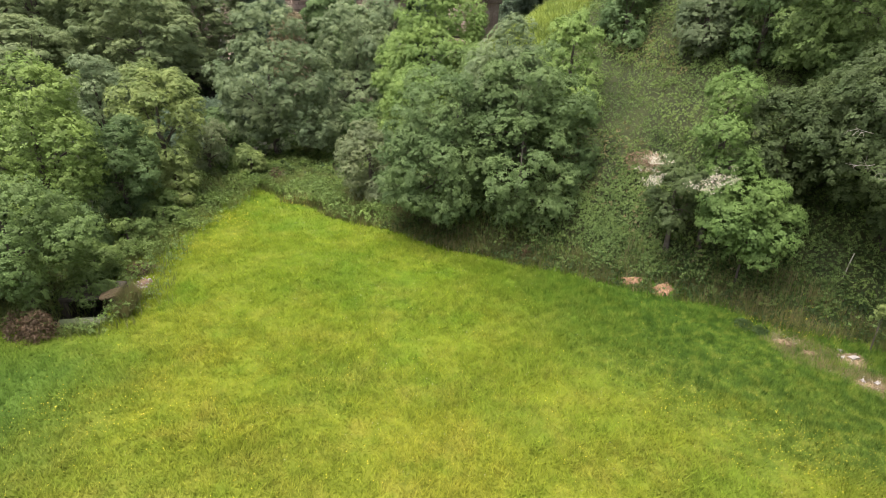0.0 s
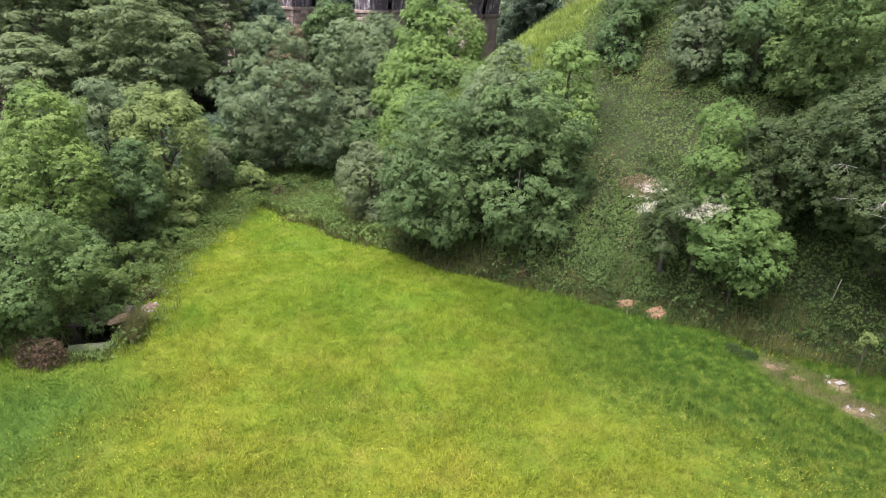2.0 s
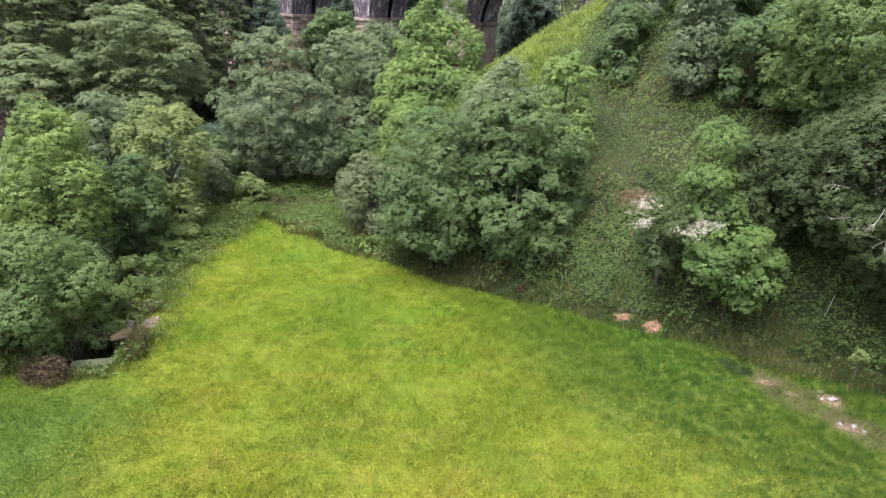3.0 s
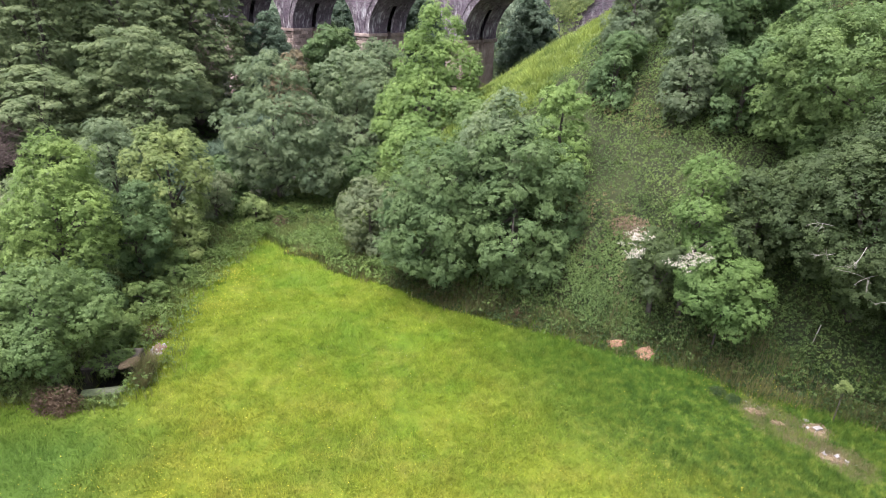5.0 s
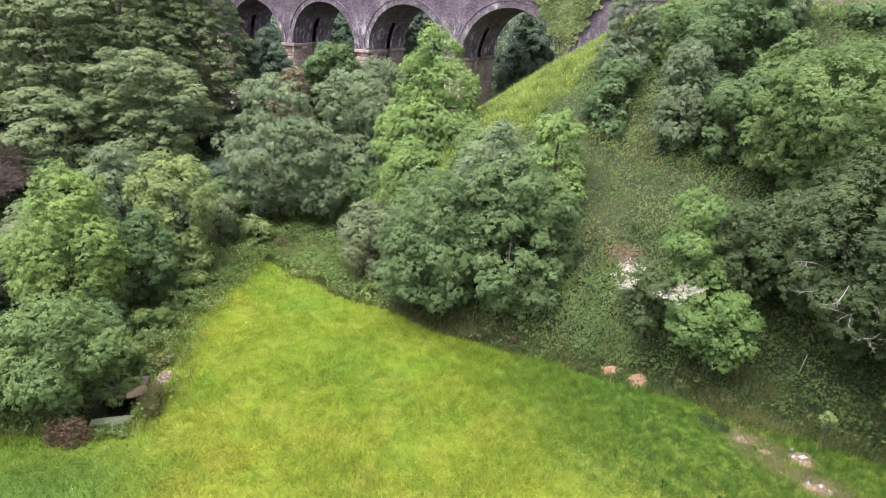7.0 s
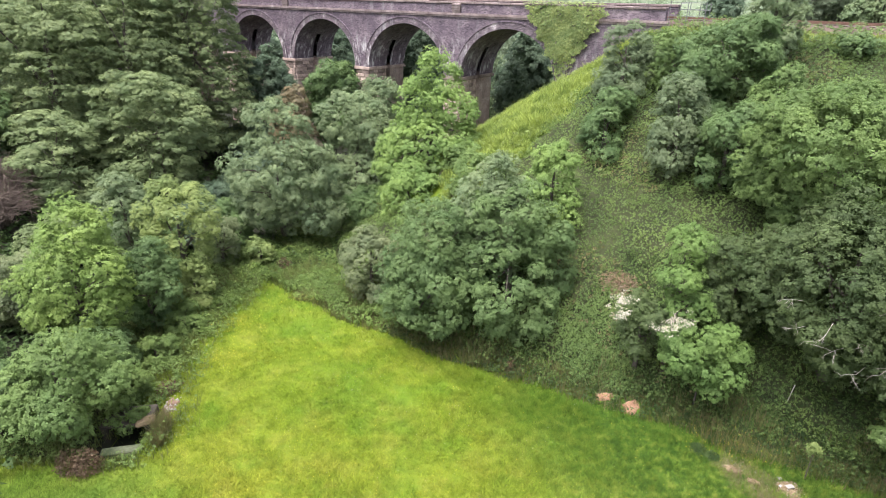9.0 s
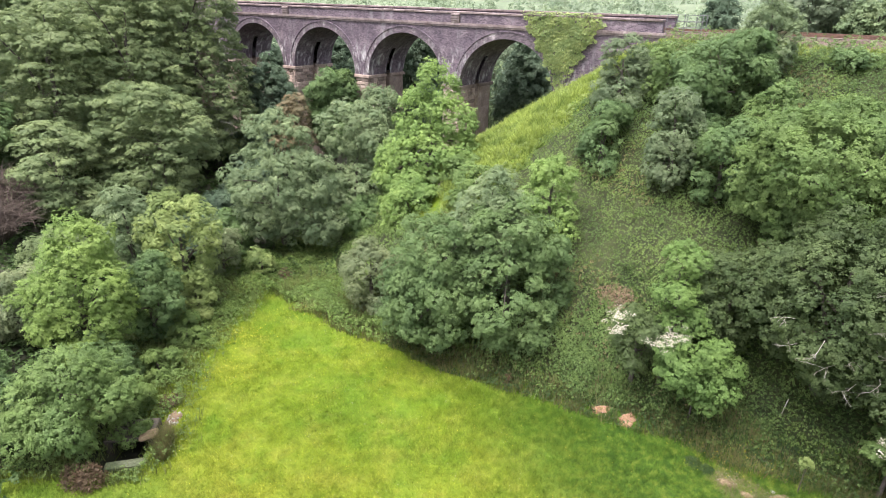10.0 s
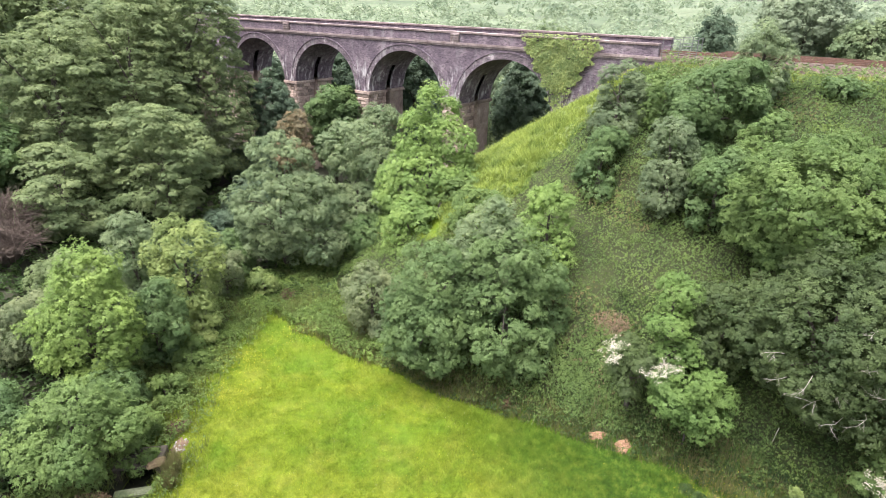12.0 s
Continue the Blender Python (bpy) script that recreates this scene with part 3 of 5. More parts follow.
via.matrix_world = pose(ORG[0], ORG[1], 0, 0, 0, math.degrees(PHI))
BAYS = range(-5, 3)
S_END = 38.0


def arch_curve(k, n=20, grow=0.0):
    """The arch's lower edge from its left springing to its right."""
    c = k * SPAN + CLEAR / 2
    return [(c - (CLEAR / 2 + grow) * math.cos(math.pi * i / n), SPRING + (RISE + grow) * math.sin(math.pi * i / n)) for i in range(n + 1)]


def bay_mesh(k):
    """Spandrel walls and barrel of one arch. The barrel is in two halves with an open joint at its haunches."""
    bm = bmesh.new()
    pts = arch_curve(k)
    for d, flip in ((0.0, False), (WIDTH, True)):
        for (s0, z0), (s1, z1) in zip(pts, pts[1:]):
            q = [bm.verts.new(v) for v in ((s0, d, z0), (s1, d, z1), (s1, d, STRING), (s0, d, STRING))]
            bm.faces.new(q[::-1] if flip else q)
        a, b = k * SPAN + CLEAR, (k + 1) * SPAN
        q = [bm.verts.new(v) for v in ((a, d, SPRING), (b, d, SPRING), (b, d, STRING), (a, d, STRING))]
        bm.faces.new(q[::-1] if flip else q)
    for (s0, z0), (s1, z1) in zip(pts, pts[1:]):
        runs = ((0, 2.55), (3.1, WIDTH)) if min(z0, z1) < SPRING + 2.1 else ((0, WIDTH),)
        for d0, d1 in runs:
            bm.faces.new([bm.verts.new(v) for v in ((s0, d0, z0), (s0, d1, z0), (s1, d1, z1), (s1, d0, z1))])
    me = bpy.data.meshes.new("arch_bay")
    bm.to_mesh(me)
    bm.free()
    me.materials.append(BRICK)
    return me


def ring_mesh(name, k, g0, g1, proud, mat):
    """A band of the arch ring, a little proud of the wall."""
    bm = bmesh.new()
    n = 28
    inner, outer = arch_curve(k, n, g0), arch_curve(k, n, g1)
    rows = [[bm.verts.new((p[i][0], d, p[i][1])) for i in range(n + 1)] for p, d in ((inner, 0.0), (inner, -proud), (outer, -proud), (outer, 0.0))]
    for r0, r1 in zip(rows, rows[1:]):
        for i in range(n):
            bm.faces.new((r0[i], r0[i + 1], r1[i + 1], r1[i]))
    return bm_mesh(name, bm, mat)


for k in BAYS:
    part("arch_bay", bay_mesh(k), via)
    part("arch_ring", ring_mesh("arch_ring", k, 0.0, 0.52, 0.05, BRICK_LIGHT), via, "lime-stained brick arch ring")
    part("arch_band", ring_mesh("arch_band", k, 0.522, 0.64, 0.1, BRICK), via)

bm = bmesh.new()
box_into(bm, 3 * SPAN - 0.002, S_END, 0.0, WIDTH, 4.0, STRING)
box_into(bm, 2 * SPAN + CLEAR, 3 * SPAN, 0.004, WIDTH - 0.004, 2.0, SPRING)
part("abutment", bm_mesh("abutment", bm, BRICK), via)
bm = bmesh.new()
box_into(bm, -5 * SPAN - 30, -5 * SPAN, 0.0, WIDTH, 0.0, STRING)
part("abutment", bm_mesh("abutment", bm, BRICK), via)
bm = bmesh.new()
box_into(bm, -5 * SPAN, S_END - 0.02, 0.3, WIDTH - 0.3, STRING - 0.3, STRING + 0.02)
part("deck", bm_mesh("deck", bm, BALLAST), via)

S_BEG = -5 * SPAN - 30
bm = bmesh.new()
box_into(bm, S_BEG, S_END + 0.3, -0.16, 0.10, STRING - 0.12, STRING + 0.06)
box_into(bm, S_BEG, S_END + 0.3, -0.10, 0.10, STRING - 0.26, STRING - 0.12)
part("string_course", bm_mesh("string_course", bm, COPE), via, "pale stone string course")
for d0, end in ((-0.02, S_END), (WIDTH - 0.42, S_END - 0.6)):
    bm = bmesh.new()
    lift = 0.2 if d0 > 1 else 0.0
    box_into(bm, S_BEG, end, d0, d0 + 0.44, STRING + 0.06, COPING - 0.13 + lift)
    part("parapet", bm_mesh("parapet", bm, BRICK), via)
for s in (-64.4, -43.2, -22.2, -0.8, 20.83):
    bm = bmesh.new()
    box_into(bm, s - 0.42, s + 0.42, -0.16, 0.36, STRING + 0.06, COPING - 0.11, 0.02)
    for i in range(3):
        box_into(bm, s - 0.46, s + 0.46, -0.20, 0.36, STRING + 0.24 + 0.2 * i, STRING + 0.30 + 0.2 * i)
    part("pilaster", bm_mesh("pilaster", bm, COPE), via, "stone-banded parapet pilaster")
cope_mesh = box_mesh("coping_stone", (1.18, 0.62, 0.17), COPE, 0.025)
crng = random.Random(3)
for d0, end in ((0.2, S_END), (WIDTH - 0.2, S_END - 0.6)):
    s = end - 0.6
    while s > -34:
        c = part("coping_stone", cope_mesh, via)
        c.matrix_basis = pose(s, d0 + crng.uniform(-0.015, 0.015), COPING - 0.05 + (0.2 if d0 > 1 else 0.0) + crng.uniform(-0.015, 0.015), crng.uniform(-1, 1), 0, crng.uniform(-0.6, 0.6))
        s -= 1.2

# piers: brick above a stone impost, coursed stone below
block_mesh = box_mesh("stone_block", (1.0, 0.16, 0.30), STONE, 0.03)


def pier(k):
    a, b = (k - 1) * SPAN + CLEAR, k * SPAN
    p = part("pier", None, via, "coursed pale sandstone pier")
    bm = bmesh.new()
    for d0, d1 in ((0.06, 2.5), (3.15, WIDTH - 0.06)):
        box_into(bm, a + 0.06, b - 0.06, d0, d1, -1.0, SPRING - 0.28)
    part("pier_core", bm_mesh("pier_core", bm, STONE), p)
    bm = bmesh.new()
    for d0, d1 in ((-0.12, 2.58), (3.07, WIDTH + 0.12)):
        box_into(bm, a - 0.14, b + 0.14, d0, d1, SPRING - 0.3, SPRING, 0.03)
    part("impost", bm_mesh("impost", bm, STONE), p)
    return p, a, b


PIERS = [pier(k) for k in range(-5, 3)]

# ---- track: ballast, sleepers and rails ----
bm = bmesh.new()
for s0, s1, prof in ((-85, 37.8, ((0.45, STRING + 0.03), (0.9, STRING + 0.12), (4.4, STRING + 0.12), (4.85, STRING + 0.03))),
                     (37.8, 140, ((0.3, STRING - 0.42), (1.2, STRING + 0.12), (7.2, STRING + 0.12), (8.6, STRING - 0.42)))):
    a = [bm.verts.new((s0, d, z)) for d, z in prof]
    b = [bm.verts.new((s1, d, z)) for d, z in prof]
    for i in range(3):
        bm.faces.new((a[i], b[i], b[i + 1], a[i + 1]))
bed = tagged(new("track_bed", bm_mesh("track_bed", bm, BALLAST)), "rust-stained stone ballast of the railway line", "track bed", kind="structure")
bed.matrix_world = via.matrix_world.copy()


def track(d, s0, first):
    t = tagged(new("railway_track"), "rusty steel rails on timber sleepers in brown ballast", "railway track", "tracks on the line")
    t.matrix_world = via.matrix_world @ pose(0, d, STRING + 0.12)
    for o in (-0.7525, 0.7525):
        bm = bmesh.new()
        box_into(bm, s0, 140, o - 0.035, o + 0.035, 0.10, 0.21)
        part("rail", bm_mesh("rail", bm, RAIL), t)
    sl = box_mesh("sleeper", (0.25, 2.5, 0.12), SLEEPER, 0.015)
    for i in range(70):
        part("sleeper", sl, t).matrix_basis = pose(first + i * 0.7, 0, 0.0)
    return t


TRACKS = [track(2.65, -85, 30), track(5.9, 41.0, 41.3)]


# ---- trees and shrubs ----
FLAT = dict(flat=0.45, parts=10, lobe=0.52, leaf=0.125, dens=20, leaves=5, inner=0, rim=0.7, up=0.75)
SMALL = dict(leaf=0.085, dens=44, lobe=0.36, leaves=5, inner=0)
BACK = dict(leaf=0.28, dens=4.5, inner=1)
TREES = [
    # name, label, category, x, y, top, radius, leaf, extras
    ("sycamore_tree", "broad mid-green sycamore at the foot of the embankment", "tree", -0.4, 25.4, 7.7, 2.5, OLDSYC, dict(bottom=0.5, fill=2.2, limbs=4, masses=[(-0.5, 24.2, 4.3, 1.3, 1.3), (-0.35, 25.4, 5.5, 2.05, 2.2), (-0.4, 25.0, 3.2, 2.5, 2.3), (-1.9, 25.6, 2.9, 1.3, 1.8), (1.0, 25.0, 4.2, 1.5, 1.7), (0.3, 24.4, 2.2, 1.5, 1.6)])),
    ("hornbeam_tree", "grey-olive small-leaved tree between two sycamores", "tree", 2.5, 27.2, 9.7, 2.3, PALELEAF, dict(bottom=2.6, **SMALL)),
    ("sycamore_tree", "dense sycamore on the embankment foot by the meadow", "tree", 3.5, 25.4, 8.4, 3.1, OLDSYC, dict(bottom=0.6, fill=1.8, limbs=4, masses=[(3.5, 25.6, 6.1, 2.2, 2.3), (3.3, 24.8, 3.3, 2.7, 2.5), (5.5, 25.8, 4.2, 1.6, 1.9), (4.8, 25.4, 6.0, 1.6, 1.5), (2.0, 24.6, 4.4, 1.5, 1.6), (4.2, 24.0, 2.2, 1.5, 1.4)])),
    ("willow_shrub", "rounded grey-olive shrub at the meadow's end", "shrub", -3.9, 29.2, 4.5, 2.0, WILLOW, dict(bottom=0.1, **SMALL)),
    ("sycamore_tree", "tall fresh bright-green sycamore before the viaduct", "tree", -0.9, 41.2, 13.0, 3.8, BRIGHT, dict(bottom=0.6, leaf=0.118, dens=25, lobe=0.44, inner=1, spire=0.3, masses=[(-0.75, 41.6, 10.9, 2.0, 2.1), (-1.5, 41.3, 9.2, 2.2, 1.9), (0.4, 41.0, 9.0, 2.2, 1.8), (-0.9, 40.6, 6.4, 3.5, 2.4), (1.3, 40.2, 6.0, 2.4, 2.1), (-3.0, 40.2, 5.4, 2.0, 2.1), (-1.8, 39.6, 3.2, 2.8, 2.3), (0.7, 39.2, 3.8, 2.4, 2.2)])),
    ("sycamore_tree", "rounded grey-green sycamore beyond the meadow", "tree", -11.3, 38.3, 10.1, 4.0, GREYGREEN, dict(bottom=0.8, leaf=0.112, dens=27, lobe=0.44, inner=1, flat=0.75, rim=0.7, masses=[(-11.5, 38.6, 7.7, 2.2, 2.3), (-11.2, 38.2, 4.9, 3.6, 2.7), (-13.4, 38.2, 5.4, 1.7, 2.0), (-9.2, 38.0, 5.4, 1.9, 2.1), (-8.9, 37.4, 2.6, 2.3, 1.7), (-12.2, 36.9, 3.0, 2.0, 1.8), (-10.4, 37.0, 6.2, 1.6, 1.6)])),
    ("sycamore_tree", "grey-green tree between two taller crowns", "tree", -7.0, 44.6, 9.9, 3.4, GREYGREEN, dict(bottom=0.6, leaf=0.14, dens=18, inner=1, masses=[(-7.2, 45.0, 7.4, 2.7, 2.4), (-5.2, 44.4, 6.2, 2.2, 2.4), (-6.6, 43.2, 3.0, 2.7, 2.4), (-4.6, 43.0, 2.6, 1.9, 2.0)])),
    ("sycamore_tree", "grey-green tree in front of the viaduct", "tree", -6.2, 51.2, 10.4, 2.9, GREYGREEN, dict(bottom=1.5)),
    ("maple_tree", "small fresh green tree before a viaduct pier", "tree", -10.9, 56.9, 11.2, 2.8, SYCAMORE, dict(bottom=2.0, leaf=0.24, dens=7.5)),
    ("thorn_shrub", "brownish scrub by a viaduct pier", "shrub", -14.4, 54.6, 9.0, 2.3, BROWNLEAF, dict(bottom=2.0, leaf=0.16, dens=12, inner=0)),
    ("ash_tree", "dark green tree standing beyond the viaduct arches", "tree", 8.4, 57.6, 14.0, 3.7, DARKLEAF, dict(bottom=3.0, leaf=0.28, dens=6)),
    ("ash_tree", "dark green tree standing beyond the viaduct arches", "tree", -3.4, 65.4, 14.2, 4.2, DARKLEAF, dict(bottom=3.0, leaf=0.28, dens=5)),
    ("ash_tree", "dark green tree standing beyond the viaduct arches", "tree", -14.0, 73.6, 13.5, 4.2, DARKLEAF, dict(bottom=3.0, leaf=0.30, dens=4)),
    ("ash_tree", "dark green tree standing beyond the viaduct arches", "tree", -22.0, 79.5, 12.0, 4.4, DARKLEAF, dict(bottom=2.0, leaf=0.30, dens=4)),
    ("hawthorn_bush", "dense grey-green bush on the embankment by the abutment", "bush", 11.1, 36.6, 15.3, 1.9, HORNBEAM, dict(masses=[(11.25, 37.2, 13.5, 1.5, 1.8), (11.8, 36.6, 12.8, 1.3, 1.5), (10.7, 36.0, 11.9, 1.4, 1.6), (11.0, 35.2, 10.9, 1.3, 1.5)])),
    ("hawthorn_bush", "leafy bush beside the grassy bank", "bush", 9.3, 32.6, 10.9, 1.6, SYCAMORE, dict(masses=[(9.3, 32.7, 9.5, 1.4, 1.5), (9.9, 33.4, 10.6, 1.2, 1.4), (9.0, 31.9, 8.6, 1.1, 1.2)])),
    ("sycamore_sapling", "fresh light-green young tree on the bank", "tree", 5.8, 28.6, 10.1, 1.7, BRIGHT, dict(bottom=4.6, taper=0.4)),
    ("hawthorn_bush", "tall grey-green bush on the embankment side", "bush", 12.5, 30.0, 13.3, 1.7, HORNBEAM, dict(masses=[(12.4, 30.3, 12.0, 1.3, 1.3), (12.6, 29.9, 10.4, 1.5, 1.7), (12.1, 29.4, 9.0, 1.3, 1.3)])),
    ("hawthorn_bush", "large leafy bush near the embankment's top", "bush", 16.0, 33.6, 16.2, 2.9, SYCAMORE, dict(parts=8)),
    ("hawthorn_bush", "leafy bush under the railway's edge", "bush", 14.2, 32.4, 14.3, 1.8, SYCAMORE, dict()),
    ("hawthorn_bush", "fresh green scrub below the parapet's end", "bush", 13.5, 35.2, 15.3, 1.5, FRESH, dict()),
    ("sycamore_tree", "rounded grey-green tree beside the railway line", "tree", 18.5, 34.4, 17.9, 1.75, GREYGREEN, dict()),
    ("hawthorn_bush", "leafy bush half way up the embankment", "bush", 14.5, 28.3, 12.1, 1.9, SYCAMORE, dict()),
    ("hawthorn_bush", "fresh leafy bush half way up the embankment", "bush", 16.5, 28.8, 13.8, 1.9, FRESH, dict()),
    ("sycamore_tree", "large bright-topped sycamore on the embankment", "tree", 17.4, 23.8, 13.6, 4.1, FRESH, dict(bottom=6.4, parts=9)),
    ("sycamore_tree", "large sycamore overhanging the bramble bank, leaves darkened for shade", "tree", 15.9, 19.2, 10.6, 3.7, DEEP, dict(bottom=2.4, parts=10, leaf=0.10, dens=34)),
    ("sycamore_sapling", "slender fresh green sapling on the bramble bank", "tree", 10.1, 20.9, 8.4, 1.25, SAPLING, dict(bottom=3.8, leaf=0.09, dens=42, masses=[(10.15, 21.1, 7.2, 0.85, 1.15), (9.95, 20.8, 6.0, 1.05, 1.05), (10.35, 20.6, 5.1, 1.05, 1.0)])),
    ("sycamore_sapling", "low round fresh green sapling by the meadow", "tree", 10.9, 19.4, 5.1, 1.75, SAPLING, dict(bottom=1.35, fill=2.2, girth=0.05, limbs=3, leaf=0.09, dens=42, masses=[(10.9, 18.9, 2.7, 1.0, 0.8), (10.9, 19.5, 3.95, 1.3, 1.2), (11.5, 19.3, 3.2, 1.25, 1.1), (10.2, 19.3, 3.2, 1.1, 1.0), (10.9, 19.0, 2.5, 1.1, 0.9)])),
    ("sycamore_tree", "dark-leaved tree behind paler saplings", "tree", 12.6, 21.4, 8.0, 1.9, DEEP, dict(bottom=2.9)),
    ("sycamore_tree", "light-green sycamore on the stream bank", "tree", -17.0, 23.4, 7.6, 2.6, LIGHT, dict(bottom=0.6, spire=0.55, masses=[(-16.7, 23.7, 6.0, 1.4, 1.6), (-17.0, 23.4, 4.3, 2.2, 2.0), (-15.7, 23.1, 3.9, 1.5, 1.7), (-18.4, 23.2, 3.2, 1.5, 1.7), (-16.4, 22.6, 2.6, 1.9, 1.7)])),
    ("elder_bush", "dark green bush below a sycamore on the stream bank", "bush", -14.7, 25.3, 5.2, 1.5, SYCAMORE, dict(bottom=0.0)),
    ("elder_bush", "mid-green bush over the stream bank", "bush", -15.2, 21.4, 2.9, 1.5, SYCAMORE, dict(bottom=-0.2)),
    ("field_maple_tree", "olive-yellow field maple on the stream bank", "tree", -14.5, 29.0, 7.0, 2.3, OLIVE, dict(bottom=0.8, **SMALL)),
    ("field_maple_tree", "grey-green tree behind an olive crown", "tree", -17.6, 29.6, 7.4, 1.7, GREYGREEN, dict(bottom=1.0)),
    ("hazel_bush", "small yellow-green bush at the meadow's corner", "bush", -13.5, 27.9, 2.6, 1.15, OLIVE, dict(bottom=0.0, **SMALL)),
    ("alder_tree", "low spreading green tree over the stream", "tree", -14.2, 17.4, 4.6, 2.2, FRESH, dict(bottom=0.6, leaf=0.09, dens=40, masses=[(-14.0, 17.7, 3.1, 1.5, 1.5), (-14.2, 17.3, 1.9, 1.9, 1.3), (-12.9, 17.7, 2.4, 1.05, 1.1), (-15.5, 17.0, 2.4, 1.3, 1.3), (-13.6, 16.6, 1.6, 1.0, 1.0)])),
    ("alder_tree", "fresh green tree at the stream's edge", "tree", -17.2, 17.4, 4.2, 1.5, SYCAMORE, dict(bottom=0.2)),
    ("willow_shrub", "dull grey-brown shrub on the wooded bank", "shrub", -20.6, 24.3, 4.8, 2.0, WILLOW, dict(bottom=0.3, **SMALL)),
    ("beech_tree", "spreading beech with layered olive-green sprays", "tree", -21.6, 42.6, 11.4, 4.3, BEECH, dict(bottom=2.0, **FLAT)),
    ("beech_tree", "tall beech with layered olive-green sprays", "tree", -30.6, 45.8, 17.4, 5.3, BEECH, dict(bottom=3.0, **FLAT)),
    ("beech_tree", "low beech with layered darker green sprays", "tree", -27.3, 38.8, 8.9, 3.9, BEECH, dict(bottom=1.6, **FLAT)),
    ("beech_tree", "tall dense beech on the wooded slope", "tree", -26.6, 50.0, 19.6, 5.2, BEECH, dict(bottom=3.5, **FLAT)),
    ("beech_tree", "tall green beech that hides the viaduct's end", "tree", -23.5, 55.4, 22.5, 5.8, BEECH, dict(bottom=2.5, taper=0.5, **FLAT)),
    ("beech_tree", "tall beech deeper in the wood", "tree", -35.5, 53.0, 22.5, 5.8, BEECH, dict(bottom=4.0, **(FLAT | dict(leaf=0.28, dens=3.6)))),
    ("beech_tree", "beech at the wood's deep edge", "tree", -34.5, 38.5, 13.0, 4.6, SYCAMORE, dict(bottom=3.0, **(FLAT | dict(leaf=0.28, dens=3.6)))),
    ("beech_tree", "tall beech behind the others in the wood", "tree", -30.5, 60.5, 22.5, 5.6, BEECH, dict(bottom=5.0, **(FLAT | dict(leaf=0.28, dens=3.6)))),
    ("holly_tree", "dark green tree before the shaded arches", "tree", -17.9, 60.4, 11.7, 2.9, DARKLEAF, dict(bottom=1.5, leaf=0.24, dens=6.5)),
    ("elder_bush", "dark undergrowth bush in the wood's shade", "bush", -16.6, 36.0, 3.4, 2.0, DARKLEAF, dict(bottom=0.0, leaf=0.22, dens=8)),
    ("elder_bush", "dark undergrowth bush in the wood's shade", "bush", -16.2, 47.0, 4.4, 2.6, DARKLEAF, dict(bottom=0.0, leaf=0.22, dens=8)),
    ("elder_bush", "dark undergrowth bush in the wood's shade", "bush", -17.2, 40.6, 3.4, 2.2, DARKLEAF, dict(bottom=0.0, leaf=0.22, dens=8)),
    ("elder_bush", "dark undergrowth bush in the wood's shade", "bush", -19.3, 56.2, 5.4, 2.6, DARKLEAF, dict(bottom=0.0, leaf=0.22, dens=8)),
    ("elder_bush", "leafy green bush between two sycamores", "bush", -5.5, 39.8, 3.6, 2.2, SYCAMORE, dict(bottom=-0.2)),
    ("elder_bush", "leafy green bush under the beeches", "bush", -18.9, 33.5, 4.4, 2.2, SYCAMORE, dict(bottom=0.0)),
    ("hazel_bush", "small leafy green bush at the wood's edge", "bush", -11.7, 33.6, 1.9, 1.0, OLIVE, dict(bottom=-0.2, **SMALL)),
    ("elder_bush", "brown-tinged green bush at the wood's edge", "bush", -14.0, 33.2, 3.6, 1.5, WILLOW, dict(bottom=-0.1, **SMALL)),
    ("elder_bush", "leafy green bush at the wood's edge", "bush", -14.2, 36.6, 3.4, 1.6, SYCAMORE, dict(bottom=-0.1)),
    ("elder_bush", "leafy green bush in the wood", "bush", -22.5, 30.5, 4.4, 2.2, BEECH, dict(bottom=0.2)),
    ("elder_bush", "leafy green bush in the wood", "bush", -20.5, 19.0, 4.0, 2.2, SYCAMORE, dict(bottom=0.2, **BACK)),
    ("hawthorn_bush", "green bush at the bright sycamore's foot", "bush", -2.2, 36.0, 6.6, 2.3, BRIGHT, dict(bottom=0.6)),
    ("hawthorn_bush", "fresh green bush on the bank beside a bright sycamore", "bush", 1.9, 37.0, 8.0, 2.0, FRESH, dict(bottom=1.5)),
    ("hawthorn_bush", "fresh green scrub before a bright sycamore", "bush", -0.1, 37.2, 6.6, 1.9, FRESH, dict(bottom=2.0)),
    ("hawthorn_bush", "green bush low on the bank behind sycamores", "bush", 2.4, 33.4, 8.0, 2.2, FRESH, dict(bottom=4.6)),
    # four trees out of view to the right, added to shade the bank
    ("sycamore_tree", "unseen tall sycamore added to shade the meadow's edge", "tree", 18.6, 13.2, 11.5, 3.2, SYCAMORE, dict(bottom=1.5, **BACK)),
    ("sycamore_tree", "unseen tall sycamore added to shade the embankment", "tree", 22.0, 17.6, 14.5, 3.8, SYCAMORE, dict(bottom=3.5, **BACK)),
    ("sycamore_tree", "unseen tall sycamore added to shade the meadow's edge", "tree", 21.5, 8.5, 13.0, 4.0, SYCAMORE, dict(bottom=1.0, **BACK)),
    ("sycamore_tree", "unseen tall sycamore added to shade the upper embankment", "tree", 24.0, 23.5, 16.5, 3.8, SYCAMORE, dict(bottom=7.0, **BACK)),
    ("bramble_bush", "low green mound of brambles by the meadow", "bush", -13.4, 22.6, 1.5, 1.0, BRAMBLE, dict(bottom=-0.5, lobe=0.3, leaf=0.10, dens=34, inner=0)),
    ("bramble_bush", "low green mound of brambles by the meadow", "bush", -13.3, 25.4, 1.6, 1.0, BRAMBLE, dict(bottom=-0.5, lobe=0.3, leaf=0.10, dens=34, inner=0)),
